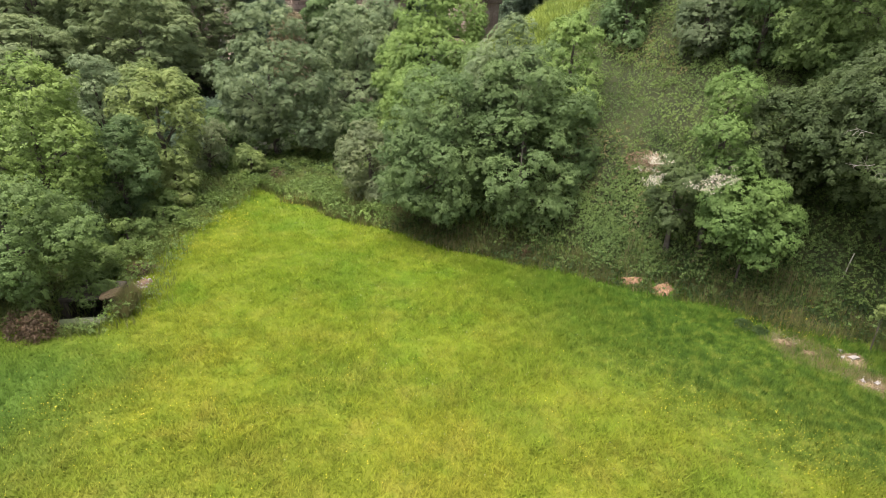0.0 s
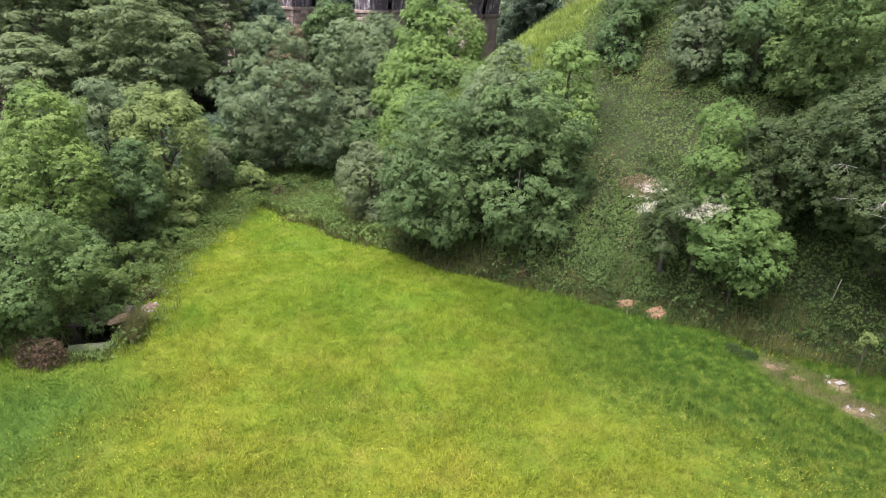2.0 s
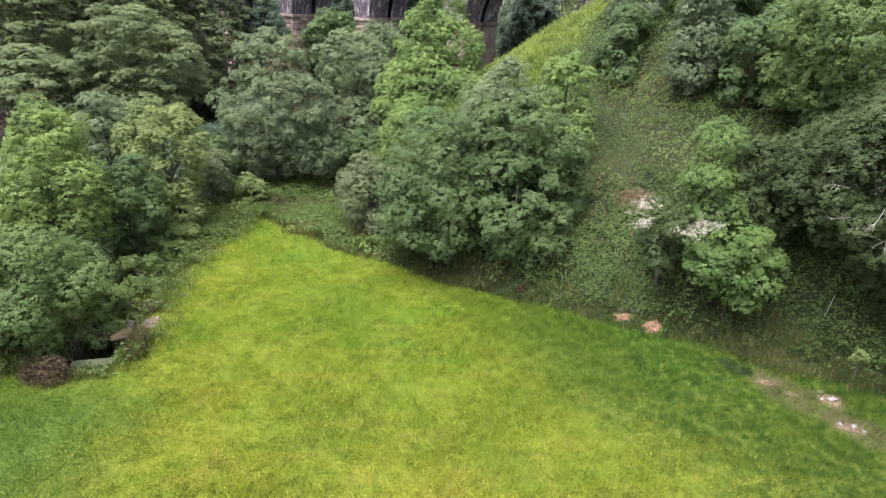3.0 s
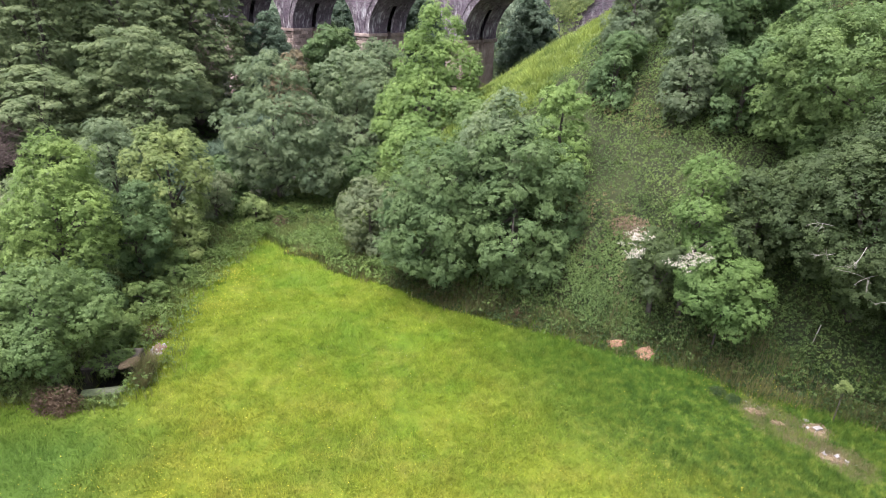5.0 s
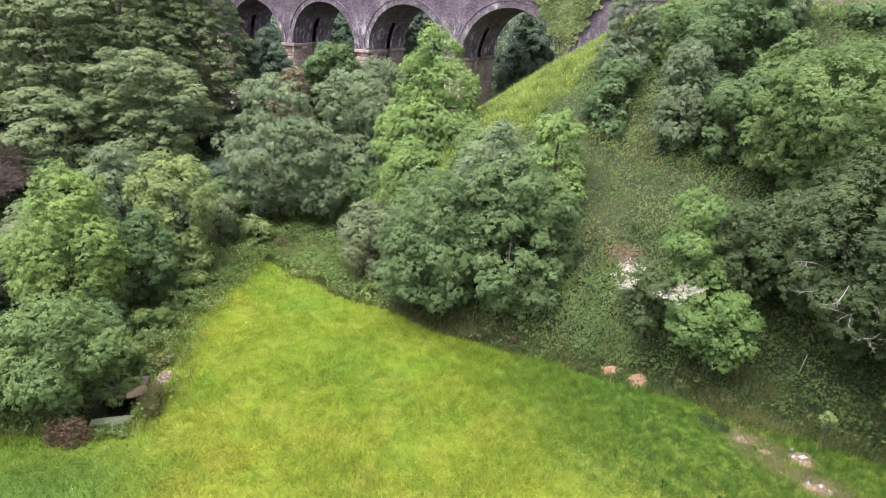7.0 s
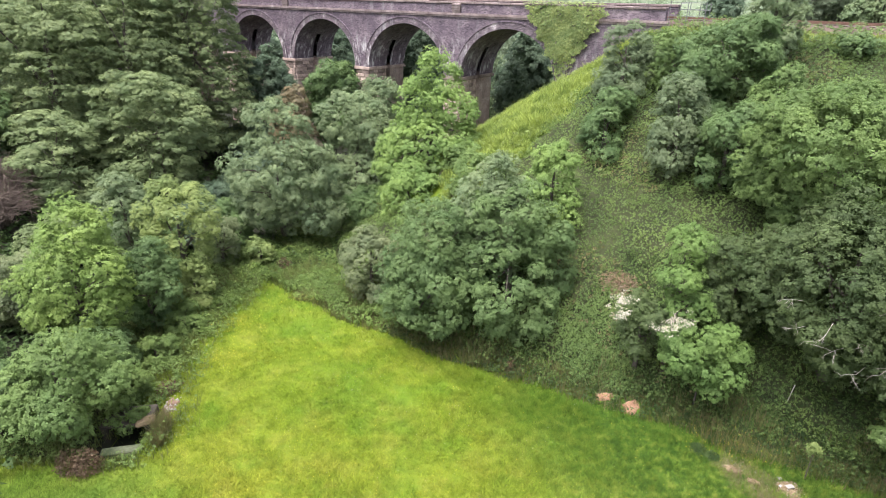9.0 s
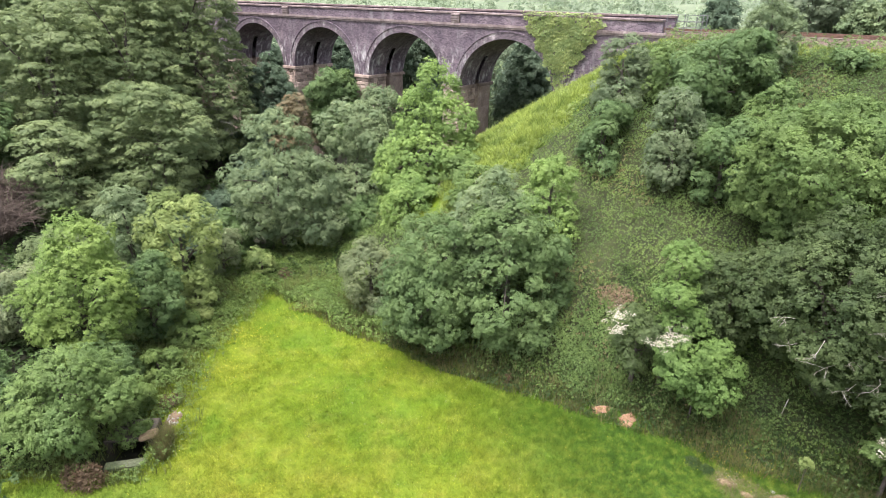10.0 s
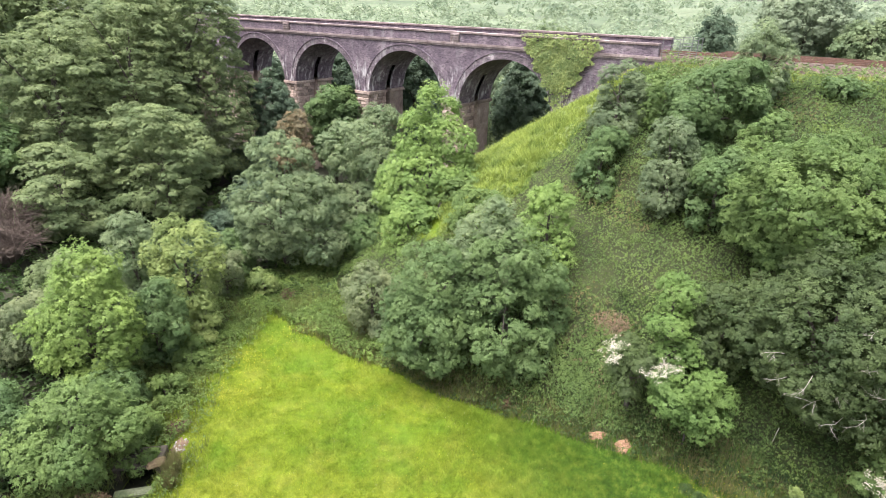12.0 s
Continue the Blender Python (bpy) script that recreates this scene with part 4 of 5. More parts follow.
    ("bramble_bush", "low green mound of brambles by the rubble heap", "bush", -13.4, 20.1, 1.5, 0.9, BRAMBLE, dict(bottom=-0.5, lobe=0.3, leaf=0.10, dens=34, inner=0)),
    ("bramble_bush", "low green mound of brambles over the culvert", "bush", -12.75, 18.4, 0.95, 0.95, BRAMBLE, dict(bottom=-0.3, lobe=0.3, leaf=0.085, dens=40, inner=0)),
    ("sycamore_seedling", "yellow-green leafy shoot rising from the nettles", "shrub", 13.9, 15.9, 1.75, 0.17, OLIVE, dict(bottom=1.25, lobe=0.10, leaf=0.07, dens=60, girth=0.02, limbs=2)),
    ("hawthorn_bush", "small dark bush on the upper embankment", "bush", 22.9, 33.0, 14.9, 0.95, SYCAMORE, dict()),
    ("ash_tree", "leafy tree beyond the railway line", "tree", 32.6, 46.0, 18.4, 2.6, GREYGREEN, dict(leaf=0.24, dens=7)),
    ("ash_tree", "feathery tree beyond the railway line, paled for haze", "tree", 31.0, 52.5, 21.5, 4.4, FARLEAF, dict(leaf=0.22, dens=8, inner=0)),
    ("yew_tree", "dark green tree beyond the railway line", "tree", 23.9, 53.0, 18.6, 1.9, DARKLEAF, dict(leaf=0.22, dens=8)),
    ("ash_tree", "leafy tree beyond the railway line", "tree", 40.5, 46.5, 20.6, 3.6, GREYGREEN, dict(leaf=0.24, dens=6.5)),
]
for i, (nm, lab, cat, x, y, top, R, m, kw) in enumerate(TREES):
    tree(nm, lab, cat, x, y, top, R, m, 100 + i, **kw)

# woods beyond the viaduct and the line
frng = random.Random(8)
FAR = [tree("far_tree", "tree in the wood beyond the railway, paled for haze", "tree", 0, 400, 9.5 + 1.3 * i, 4.4 + 0.5 * i, m, 300 + i, bottom=0.8, z=0.0,
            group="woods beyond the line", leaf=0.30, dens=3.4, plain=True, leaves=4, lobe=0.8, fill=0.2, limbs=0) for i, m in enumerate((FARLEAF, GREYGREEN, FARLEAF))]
n_far = 0
for row, (d, top) in enumerate(((21, 14.0), (33, 17.0))):
    for s in range(-24, 76, 9):
        s1, d1 = s + frng.uniform(-3, 3) + 4 * (row % 2), d + frng.uniform(-3, 3)
        x, y = xy(s1, d1)
        g = height1(x, y)
        up = 0.05 * max(0, s1 - 34)
        h = top + up + frng.uniform(-1.6, 1.2) - g
        if h < 3:
            h = frng.uniform(4, 6)
        src, base = FAR[n_far % 3], 9.5 + 1.3 * (n_far % 3)
        k = h / base
        m = pose(float(x), float(y), g, 0, 0, frng.uniform(0, 360)) @ Matrix.Diagonal((min(max(k, 0.6), 1.1) * frng.uniform(0.9, 1.15),) * 2 + (k, 1))
        if n_far < 3:
            src.matrix_basis = m
        else:
            copy_thing(src, m).matrix_basis = m
        n_far += 1


def far_wood():
    """The wooded hillsides far beyond: many crowns as domes of large sprays."""
    rng = np.random.default_rng(77)
    P, A = [], []
    for i in range(780):
        a = rng.uniform(-0.9, 0.9)
        r = 104 * (6.6 ** rng.uniform(0, 1))
        x, y = r * math.sin(a), r * math.cos(a)
        if r > 240 and wob(x / 60, y / 60, 1.0) > 0.35:
            continue
        R = rng.uniform(3.2, 5.5)
        q = ball(rng, 54)
        q[:, 2] = np.abs(q[:, 2])
        P.append((x, y, height1(x, y) + rng.uniform(3.0, 7.0)) + q * (R, R, R * 1.15) * rng.uniform(0.8, 1.1, (54, 1)))
        A.append(q + (0, 0, 0.6))
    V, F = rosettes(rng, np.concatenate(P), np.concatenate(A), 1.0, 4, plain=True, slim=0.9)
    return tagged(new("far_wood", mesh_np("far_wood", V, F, [FARLEAF])), "woods on the far hillsides, paled for haze", "woods", kind="stuff")


far_wood()


# ---- brambles over the embankment and the field's margins ----
def relief(x, y):
    """The bramble cover's own hummocks, about 0 to 1."""
    return np.clip(0.32 + 0.34 * wob(x, y, 1.15) + 0.40 * wob(y + 3.1, x - 1.7, 2.4) + 0.26 * wob(x + 9.0, y, 5.2), 0.03, 1.1)


def scatter_sprays(name, label, mask, count, box, mat, leaf, leaves, mound, seed, lift=0.3, kind_label="brambles", low=0.5):
    rng = np.random.default_rng(seed)
    x, y = rng.uniform(box[0], box[1], count), rng.uniform(box[2], box[3], count)
    keep = mask(x, y)
    x, y = x[keep], y[keep]
    z = height(x, y) + mound * relief(x, y) * rng.uniform(low, 1.0, len(x)) + 0.03 + rng.exponential(0.05, len(x))
    e = 0.2
    top = lambda u, v: height(u, v) + mound * relief(u, v)
    nrm = np.stack([-(top(x + e, y) - top(x - e, y)) / (2 * e) * 0.7, -(top(x, y + e) - top(x, y - e)) / (2 * e) * 0.7, np.ones(len(x))], 1)
    V, F = rosettes(rng, np.stack([x, y, z], 1), nrm + rng.normal(0, 0.5, (len(x), 3)), leaf, leaves, lift, plain=True, slim=0.8)
    return tagged(new(name, mesh_np(name, V, F, [mat])), label, kind_label, kind="stuff")


def bank_mask(x, y):
    s, d = sd(x, y)
    w = bank_way(x, y)
    fringe = np.random.default_rng(5).uniform(0, 1, np.shape(x)) ** 3 * 1.3
    bare = (np.hypot(x - 8.5, y - 19.8) < 0.42) | (np.hypot(x - 7.52, y - 20.45) < 0.36)
    return ~bare & (w < 21.3 + fringe + 0.5 * wob(x, y, 2.5)) & (w > 0.6) & ~grass_cone(x, y) & (s > 12) & (d < 0.2) & (s < 59)


def margin_mask(x, y):
    s, d = sd(x, y)
    e = left_edge(y)
    fringe = np.random.default_rng(6).uniform(0, 1, np.shape(x)) ** 3 * 1.4
    strip = (x < e - 0.3 + fringe + 0.3 * wob(x, y, 3)) & (x > e - 5.5) & (y > 15.6) & (y < 36)
    strip &= ~((np.abs(x + 12.35) < 0.95) & (np.abs(y - 17.25) < 0.75))
    strip &= (np.hypot(x + 11.35, (y - 19.25) * 0.7) > 0.55) & (np.hypot(x + 12.1, y - 20.6) > 0.4)
    apex = (y > 31.0 + 0.4 * wob(x, y, 2)) & (y < 37.5) & (d < -20) & (x > -14)
    corner = (d > -toe(s) - 0.5 + 0.4 * wob(x, y, 2.2)) & (bank_way(x, y) > 22) & (y < 40) & (x > -12)
    return strip | apex | corner


def foot_strip(x, y):
    """The weedy strip between the brambles and the mown meadow."""
    s, d = sd(x, y)
    return (d > -toe(s) - 1.0 + 0.35 * wob(x, y, 2.2)) & (bank_way(x, y) > 20.4 + 0.8 * wob(x, y, 1.4)) & (s > 26) & (s < 60) & (x > -9) & (np.hypot(x - 8.5, y - 19.8) > 0.42) & (np.hypot(x - 7.52, y - 20.45) > 0.36)


scatter_sprays("bramble_thicket", "tangled green brambles covering the embankment", bank_mask, 340000, (-14, 34, 8, 52), BRAMBLE, 0.070, 4, 1.35, 21)
scatter_sprays("bramble_margin", "tangled brambles and nettles along the meadow's edge", margin_mask, 110000, (-18, 8, 13, 40), BRAMBLE, 0.076, 4, 1.2, 22)
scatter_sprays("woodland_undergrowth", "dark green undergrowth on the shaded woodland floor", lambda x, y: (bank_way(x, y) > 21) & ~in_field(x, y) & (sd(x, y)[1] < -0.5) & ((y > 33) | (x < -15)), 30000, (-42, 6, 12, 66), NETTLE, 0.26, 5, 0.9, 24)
scatter_sprays("upper_scrub", "light green scrub over the embankment's upper side", lambda x, y: bank_mask(x, y) & (bank_way(x, y) < 9) & (wob(x, y, 1.3) > -0.4), 95000, (8, 34, 8, 46), SYCAMORE, 0.074, 4, 1.2, 38)
scatter_sprays("line_scrub", "light green scrub along the railway's edge", lambda x, y: (sd(x, y)[0] > 38.6) & (sd(x, y)[1] > -2.4) & (sd(x, y)[1] < 0.9), 60000, (12, 46, 6, 42), FRESH, 0.11, 4, 1.3, 39)
# nettle bed spread wide: its dark leaf colour doubles as the trees' shade
scatter_sprays("nettle_bed", "nettles at the embankment's foot, a darker leaf for the trees' shade", lambda x, y: bank_mask(x, y) & (bank_way(x, y) > 15.5) & (sd(x, y)[0] > 43 + 2 * wob(x, y, 1)), 110000, (4, 30, 8, 26), NETTLE, 0.06, 4, 1.1, 25)
scatter_sprays("apex_brambles", "light green brambles at the meadow's far corner", lambda x, y: (margin_mask(x, y) | foot_strip(x, y)) & (y > 24.5) & (x < -2.5), 26000, (-13, -2, 24, 38), LIGHT, 0.08, 4, 1.05, 30)
scatter_sprays("bank_weeds", "patches of yellow-green weeds among the brambles", lambda x, y: (bank_mask(x, y) | margin_mask(x, y)) & (wob(x, y, 0.9) > 0.12), 70000, (-16, 34, 10, 46), FRESH, 0.072, 4, 1.25, 26)
scatter_sprays("young_brambles", "yellow-green young brambles on the lower bank", lambda x, y: bank_mask(x, y) & ((((x - 7.6) / 2.2) ** 2 + ((y - 22.4) / 2.0) ** 2 + 0.5 * wob(x, y, 2.1) + 0.5 * wob(x + 5, y, 4.5)) < np.random.default_rng(7).uniform(0.1, 1.2, np.shape(x))), 24000, (4.5, 10.5, 19, 25.5), FRESH, 0.060, 4, 1.4, 41)
scatter_sprays("dead_bramble", "patches of dead brown stems among the brambles", lambda x, y: bank_mask(x, y) & (wob(x + 20, y - 7, 1.0) > 0.35), 50000, (-6, 34, 8, 46), DRYSTEM, 0.12, 3, 1.2, 28, 0.7)
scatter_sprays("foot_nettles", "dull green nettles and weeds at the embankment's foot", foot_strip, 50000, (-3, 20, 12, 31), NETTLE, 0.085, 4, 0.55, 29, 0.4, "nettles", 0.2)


# ---- grass ----
def blades(name, label, mask, count, box, mat, tall, wide, per, seed, spread=0.05, bend=0.5):
    rng = np.random.default_rng(seed)
    x, y = rng.uniform(box[0], box[1], count), rng.uniform(box[2], box[3], count)
    keep = mask(x, y)
    x, y = x[keep], y[keep]
    n = len(x)
    cl = 0.5 + 0.5 * wob(x, y, 1.7)
    cl = np.clip(cl + 0.35 * wob(x + 5, y, 4.3), 0, 1)
    h = tall * (0.4 + 0.95 * cl) * rng.uniform(0.7, 1.2, n)
    bx = x[:, None] + rng.normal(0, spread, (n, per))
    by = y[:, None] + rng.normal(0, spread, (n, per))
    bz = np.repeat(height(x, y)[:, None], per, 1) - 0.01
    a = rng.uniform(0, 6.28, (n, per))
    hh = h[:, None] * rng.uniform(0.6, 1.2, (n, per))
    out = hh * bend * rng.uniform(0.2, 1.0, (n, per))
    w = wide * rng.uniform(0.7, 1.3, (n, per))
    left = np.stack([bx - w * np.sin(a), by + w * np.cos(a), bz], -1)
    right = np.stack([bx + w * np.sin(a), by - w * np.cos(a), bz], -1)
    tip = np.stack([bx + out * np.cos(a), by + out * np.sin(a), bz + hh], -1)
    V = np.stack([left, right, tip], 2).reshape(-1, 3)
    F = np.arange(len(V)).reshape(-1, 3)
    return tagged(new(name, mesh_np(name, V, F, [mat])), label, "grass", kind="stuff")


def worn(x, y):
    """The trodden strip of bare earth near the embankment's foot, where little grass grows."""
    t = np.clip(((x - 11.3) * 1.9 - (y - 16.5) * 2.5) / 9.86, 0, 1)
    off = np.hypot(x - 11.3 - 1.9 * t, y - 16.5 + 2.5 * t)
    bare = np.hypot(x - 13.05, y - 15.45) < 0.42
    for px, py, pr in ((11.45, 16.4, 0.3), (12.85, 14.2, 0.45)):
        bare |= np.hypot(x - px, y - py) < pr
    return bare | ((off < 0.75 + 0.4 * wob(x, y, 3)) & (np.random.default_rng(12).uniform(0, 1, np.shape(x)) > 0.32))


def meadow(x, y):
    thin = np.random.default_rng(14).uniform(0, 1, np.shape(x)) < np.interp(y, (20, 28), (1.0, 0.5))
    return thin & ~worn(x, y) & meadow_reach(x, y)


def meadow_reach(x, y):
    return in_field(x, y) | ((bank_way(x, y) > 20.2) & (x > 1) & (y < 27)) | ((x > left_edge(y) - 2.0) & (x < left_edge(y) + 1) & (y < 32)) | ((x < -10) & (y < 15.6))


blades("dry_stems", "dry brownish stems standing along the foot of the brambles", foot_strip, 30000, (-10, 20, 12, 31), DRYSTEM, 0.62, 0.010, 4, 23, bend=0.3, spread=0.12)
blades("rank_grass", "rank dull-green grass mixed with the stems at the meadow's edge", foot_strip, 26000, (-10, 20, 12, 31), RANK, 0.5, 0.013, 5, 35, bend=0.6, spread=0.1)
blades("margin_grass", "rank grass in the brambles beside the stream", margin_mask, 26000, (-18, 8, 13, 40), RANK, 0.6, 0.014, 5, 36, bend=0.7, spread=0.12)
blades("meadow_grass", "yellow-green meadow grass with straw-coloured patches", meadow, 95000, (-16, 20, 7, 32), BLADES, 0.13, 0.013, 6, 31, bend=1.6, spread=0.12)
blades("straw_grass", "short straw-coloured grass on the trodden ground", lambda x, y: worn(x, y) & (np.hypot(x - 13.05, y - 15.45) > 0.35), 20000, (10, 15, 13, 18), DRYSTEM, 0.10, 0.008, 5, 37, bend=1.5, spread=0.1)
blades("bank_grass", "long bright green grass on the embankment's end", grass_cone, 30000, (0, 16, 28, 52), BANKGRASS, 0.42, 0.026, 6, 32, bend=1.3)
blades("verge_grass", "long green grass along the railway's edge", lambda x, y: (sd(x, y)[0] > 37.6) & (np.abs(sd(x, y)[1] + 0.1) < 1.5), 30000, (10, 50, 8, 46), BANKGRASS, 0.32, 0.022, 6, 33, bend=1.0)


def lush(x, y):
    s, d = sd(x, y)
    rnd = np.random.default_rng(9).uniform(0, 1, np.shape(x)) ** 2 * 4
    return ~worn(x, y) & in_field(x, y) & (d > -27.3 + rnd + 1.2 * wob(x, y, 0.8) - 0.08 * (s - 44)) & (s > 38 + 1.5 * wob(x, y, 1.1))


blades("lush_grass", "taller dark green grass along the embankment's foot", lush, 52000, (-2, 18, 8, 26), BLADES, 0.22, 0.009, 8, 34, bend=1.1, spread=0.10)

scatter_sprays("bank_herbs", "pale green herbs among the embankment's long grass", lambda x, y: grass_cone(x, y) & (wob(x, y, 2.7) > 0.0), 16000, (0, 16, 28, 52), OLIVE, 0.13, 4, 0.35, 27)


# ---- ivy on the viaduct ----
def ivy():
    rng = np.random.default_rng(41)
    n = 9500
    z = rng.uniform(10.2, 16.45, n)
    lo = np.interp(z, (10.2, 12.2, 14.2, 15.4, 16.5), (30.5, 30.0, 28.9, 28.2, 27.8))
    hi = np.interp(z, (10.2, 12.2, 14.2, 15.4, 16.5), (31.1, 31.5, 32.5, 33.2, 33.3))
    u = rng.uniform(-0.1, 1.1, n)
    s = lo + (hi - lo) * u + 0.22 * np.sin(z * 5.3) + 0.12 * np.sin(z * 11.7 + 1.0)
    thin = rng.uniform(0, 1, n) < np.clip((z - 11.9) / 2.0, 0.07, 1) * np.clip(1.35 - np.abs(u - 0.5) * 1.3, 0.3, 1)
    s, z = s[thin], z[thin]
    n = len(s)
    d = -0.12 - rng.uniform(0, 0.32, n) * (0.6 + 0.4 * np.sin(s * 2.1) * np.cos(z * 1.9))
    top = z > 16.1
    d = np.where(top, rng.uniform(-0.35, 0.5, n), d)
    V, F = rosettes(rng, np.stack([s, d, z], 1), np.stack([rng.normal(0, 0.3, n), np.where(top, -0.2, -1.0), np.where(top, 1.2, 0.55)], 1), 0.115, 4, 0.15, plain=True, slim=0.95)
    ob = tagged(new("ivy"), "yellow-green ivy hanging over the viaduct's parapet and wall", "ivy")
    ob.matrix_world = via.matrix_world.copy()
    part("foliage", mesh_np("foliage", V, F, [IVY]), ob)
    paths = []
    for i in range(9):
        s0 = rng.uniform(30.4, 31.5)
        paths.append([(s0 + 0.1 * rng.normal(), -0.1, 9.4, 0.05), (s0, -0.09, 11.2, 0.035), (s0 + rng.uniform(-1.2, 1.0), -0.08, 14.2, 0.015)])
    part("stem", mesh_np("stem", *tubes(paths, 5), [DEAD]), ob, "bare woody stems")


ivy()

# ---- railings where the parapets end ----
def railing(s0, d, count, z0=STRING + 0.05, gap=1.15):
    r = tagged(new("railing"), "grey steel post-and-rail fence beside the track", "railing", "fences at the viaduct's end")
    r.matrix_world = via.matrix_world @ pose(s0, d, z0)
    post = mesh_np("post", *tubes([[(0, 0, -0.5, 0.03), (0, 0, 1.25, 0.03)]], 6), [STEEL])
    for i in range(count):
        part("post", post, r).matrix_basis = pose(i * gap, 0, 0)
    for h in (0.35, 0.78, 1.2):
        part("bar", mesh_np("bar", *tubes([[(0, 0, h, 0.017), ((count - 1) * gap, 0, h, 0.017)]], 6), [STEEL]), r)
    return r


railing(S_END + 0.15, 0.25, 3)
railing(S_END - 0.5, WIDTH - 0.2, 4, STRING, 0.7)


# ---- hawthorn in blossom ----
def blossom(tree_ob, spots, seed, count=210):
    rng = np.random.default_rng(seed)
    P = []
    for c, r in spots:
        for k in range(count // 12):
            a = np.array(c) + rng.normal(0, 0.9, 3) * r
            P.append(a + rng.normal(0, 1, (18, 3)) * (0.085, 0.06, 0.05))
    P = np.concatenate(P)
    V, F = rosettes(rng, P, np.array((0, -0.4, 1.0)) + rng.normal(0, 0.4, P.shape), 0.024, 4, 0.2, plain=True, slim=1.0)
    V = V - np.array(tree_ob.location)
    part("blossom", mesh_np("blossom", V, F, [WHITE]), tree_ob, "white blossom sprays")


thorn = tree("hawthorn_tree", "dark hawthorn with white blossom sprays on the bank", "tree", 9.0, 21.3, 5.2, 1.35, DEEP, 501, bottom=2.0, **SMALL)
blossom(thorn, (((7.6, 20.7, 5.0), (0.3, 0.2, 0.14)), ((9.15, 19.35, 4.5), (0.42, 0.25, 0.15)), ((9.65, 19.4, 4.75), (0.3, 0.2, 0.15)), ((7.7, 20.6, 4.3), (0.2, 0.2, 0.2))), 61)
thorn2 = tree("hawthorn_bush", "low hawthorn bush covered with white blossom", "bush", 16.7, 15.6, 3.4, 1.1, FRESH, 502, bottom=1.4, **SMALL)
blossom(thorn2, (((15.9, 14.9, 3.1), (0.3, 0.25, 0.25)), ((16.3, 14.7, 2.6), (0.3, 0.25, 0.3))), 62)


# ---- bleached dead branches in the dark sycamore ----
def twig_paths(rng, a, b, girth, depth):
    a, b = np.array(a, float), np.array(b, float)
    mid = (a + b) / 2 + rng.normal(0, 0.10, 3) * np.linalg.norm(b - a)
    out = [[(*a, girth), (*mid, girth * 0.75), (*b, girth * 0.4)]]
    if depth:
        for i in range(4):
            t = rng.uniform(0.3, 1.0)
            p = a + (b - a) * t if t > 0.95 else (mid + (b - mid) * max(0, (t - 0.5) * 2) if t > 0.5 else a + (mid - a) * t * 2)
            w = (b - a) * rng.uniform(0.3, 0.55) + rng.normal(0, 0.26, 3) * (1, 1, 0.7) * np.linalg.norm(b - a)
            out += twig_paths(rng, p, p + w, girth * 0.55, depth - 1)
    return out


drng = np.random.default_rng(71)
for a, b in (((13.2, 18.0, 6.8), (11.7, 17.5, 7.2)), ((13.4, 17.8, 5.9), (12.2, 17.3, 6.0)), ((14.6, 17.1, 5.5), (12.7, 16.5, 5.2)), ((13.9, 17.2, 6.4), (13.1, 16.6, 5.5)),
             ((15.2, 16.8, 4.9), (13.8, 16.2, 4.7)), ((15.8, 16.5, 7.1), (14.4, 15.9, 7.5)), ((16.0, 16.3, 6.1), (14.8, 15.7, 6.7)), ((15.6, 17.1, 8.4), (14.7, 16.5, 8.3)),
             ((14.9, 16.9, 5.9), (13.9, 16.2, 6.1)), ((15.6, 16.4, 5.4), (14.7, 15.6, 5.0))):
    ob = tagged(new("dead_branch"), "bleached leafless branch sticking out of a dark sycamore", "branch", "dead branches")
    ob.location = np.array(a) - (0.3, 0.55, 0.0)
    for pth in twig_paths(drng, (0, 0, 0), 0.5 * (np.array(b) - np.array(a)), 0.012, 2):
        part("twig", mesh_np("twig", *tubes([pth], 5), [DEAD]), ob)

# ---- leafless brown thicket in the wood ----
def brown_thicket(x, y, z, R, count, seed):
    rng = np.random.default_rng(seed)
    ob = tagged(new("bare_thicket"), "leafless grey-brown tangle of thin branches", "thicket")
    ob.location = (x, y, height1(x, y))
    paths = []
    for i in range(count):
        d = ball(rng, 1)[0]
        d[2] = abs(d[2]) * 0.8
        tip = d * R * rng.uniform(0.7, 1.1)
        c = np.array((0, 0, z)) + tip
        paths.append([(*(d * (0.15, 0.15, 0) * R), 0.035), (*((c + d * 0.1) * (0.5, 0.5, 0.75)), 0.022), (*c, 0.008)])
        for k in range(6):
            e = c + rng.normal(0, 0.28, 3) * R * (1, 1, 0.55)
            paths.append([(*((c + d * 0.1) * (0.7, 0.7, 0.85)), 0.014), (*((c + e) / 2 + rng.normal(0, 0.1, 3)), 0.011), (*e, 0.006)])
    part("tangle", mesh_np("tangle", *tubes(paths, 4), [TWIG]), ob)


TWIG = surface("grey_brown_twig", ((0.3, (0.066, 0.050, 0.041)), (0.7, (0.150, 0.118, 0.096))), 2, 12, 0.95, 0.2)
brown_thicket(-27.6, 32.8, 1.3, 2.0, 150, 81)
brown_thicket(-28.6, 35.0, 2.2, 2.0, 130, 82)


# ---- dry reddish plants ----
def dry_clump(x, y, R, h, count, seed, label="dry reddish-brown clump of dead bracken", mat=None):
    rng = np.random.default_rng(seed)
    q = ball(rng, count)
    P = np.stack([q[:, 0] * R, q[:, 1] * R, np.abs(q[:, 2]) * h], 1) * rng.uniform(0.5, 1, (count, 1))
    V, F = rosettes(rng, P, q + (0, 0, 0.6), 0.11, 4, 0.8, plain=True, slim=0.35)
    ob = tagged(new("dry_bracken", mesh_np("dry_bracken", V, F, [mat or REDDRY])), label, "bracken")
    ob.location = (x, y, height1(x, y) - 0.03)


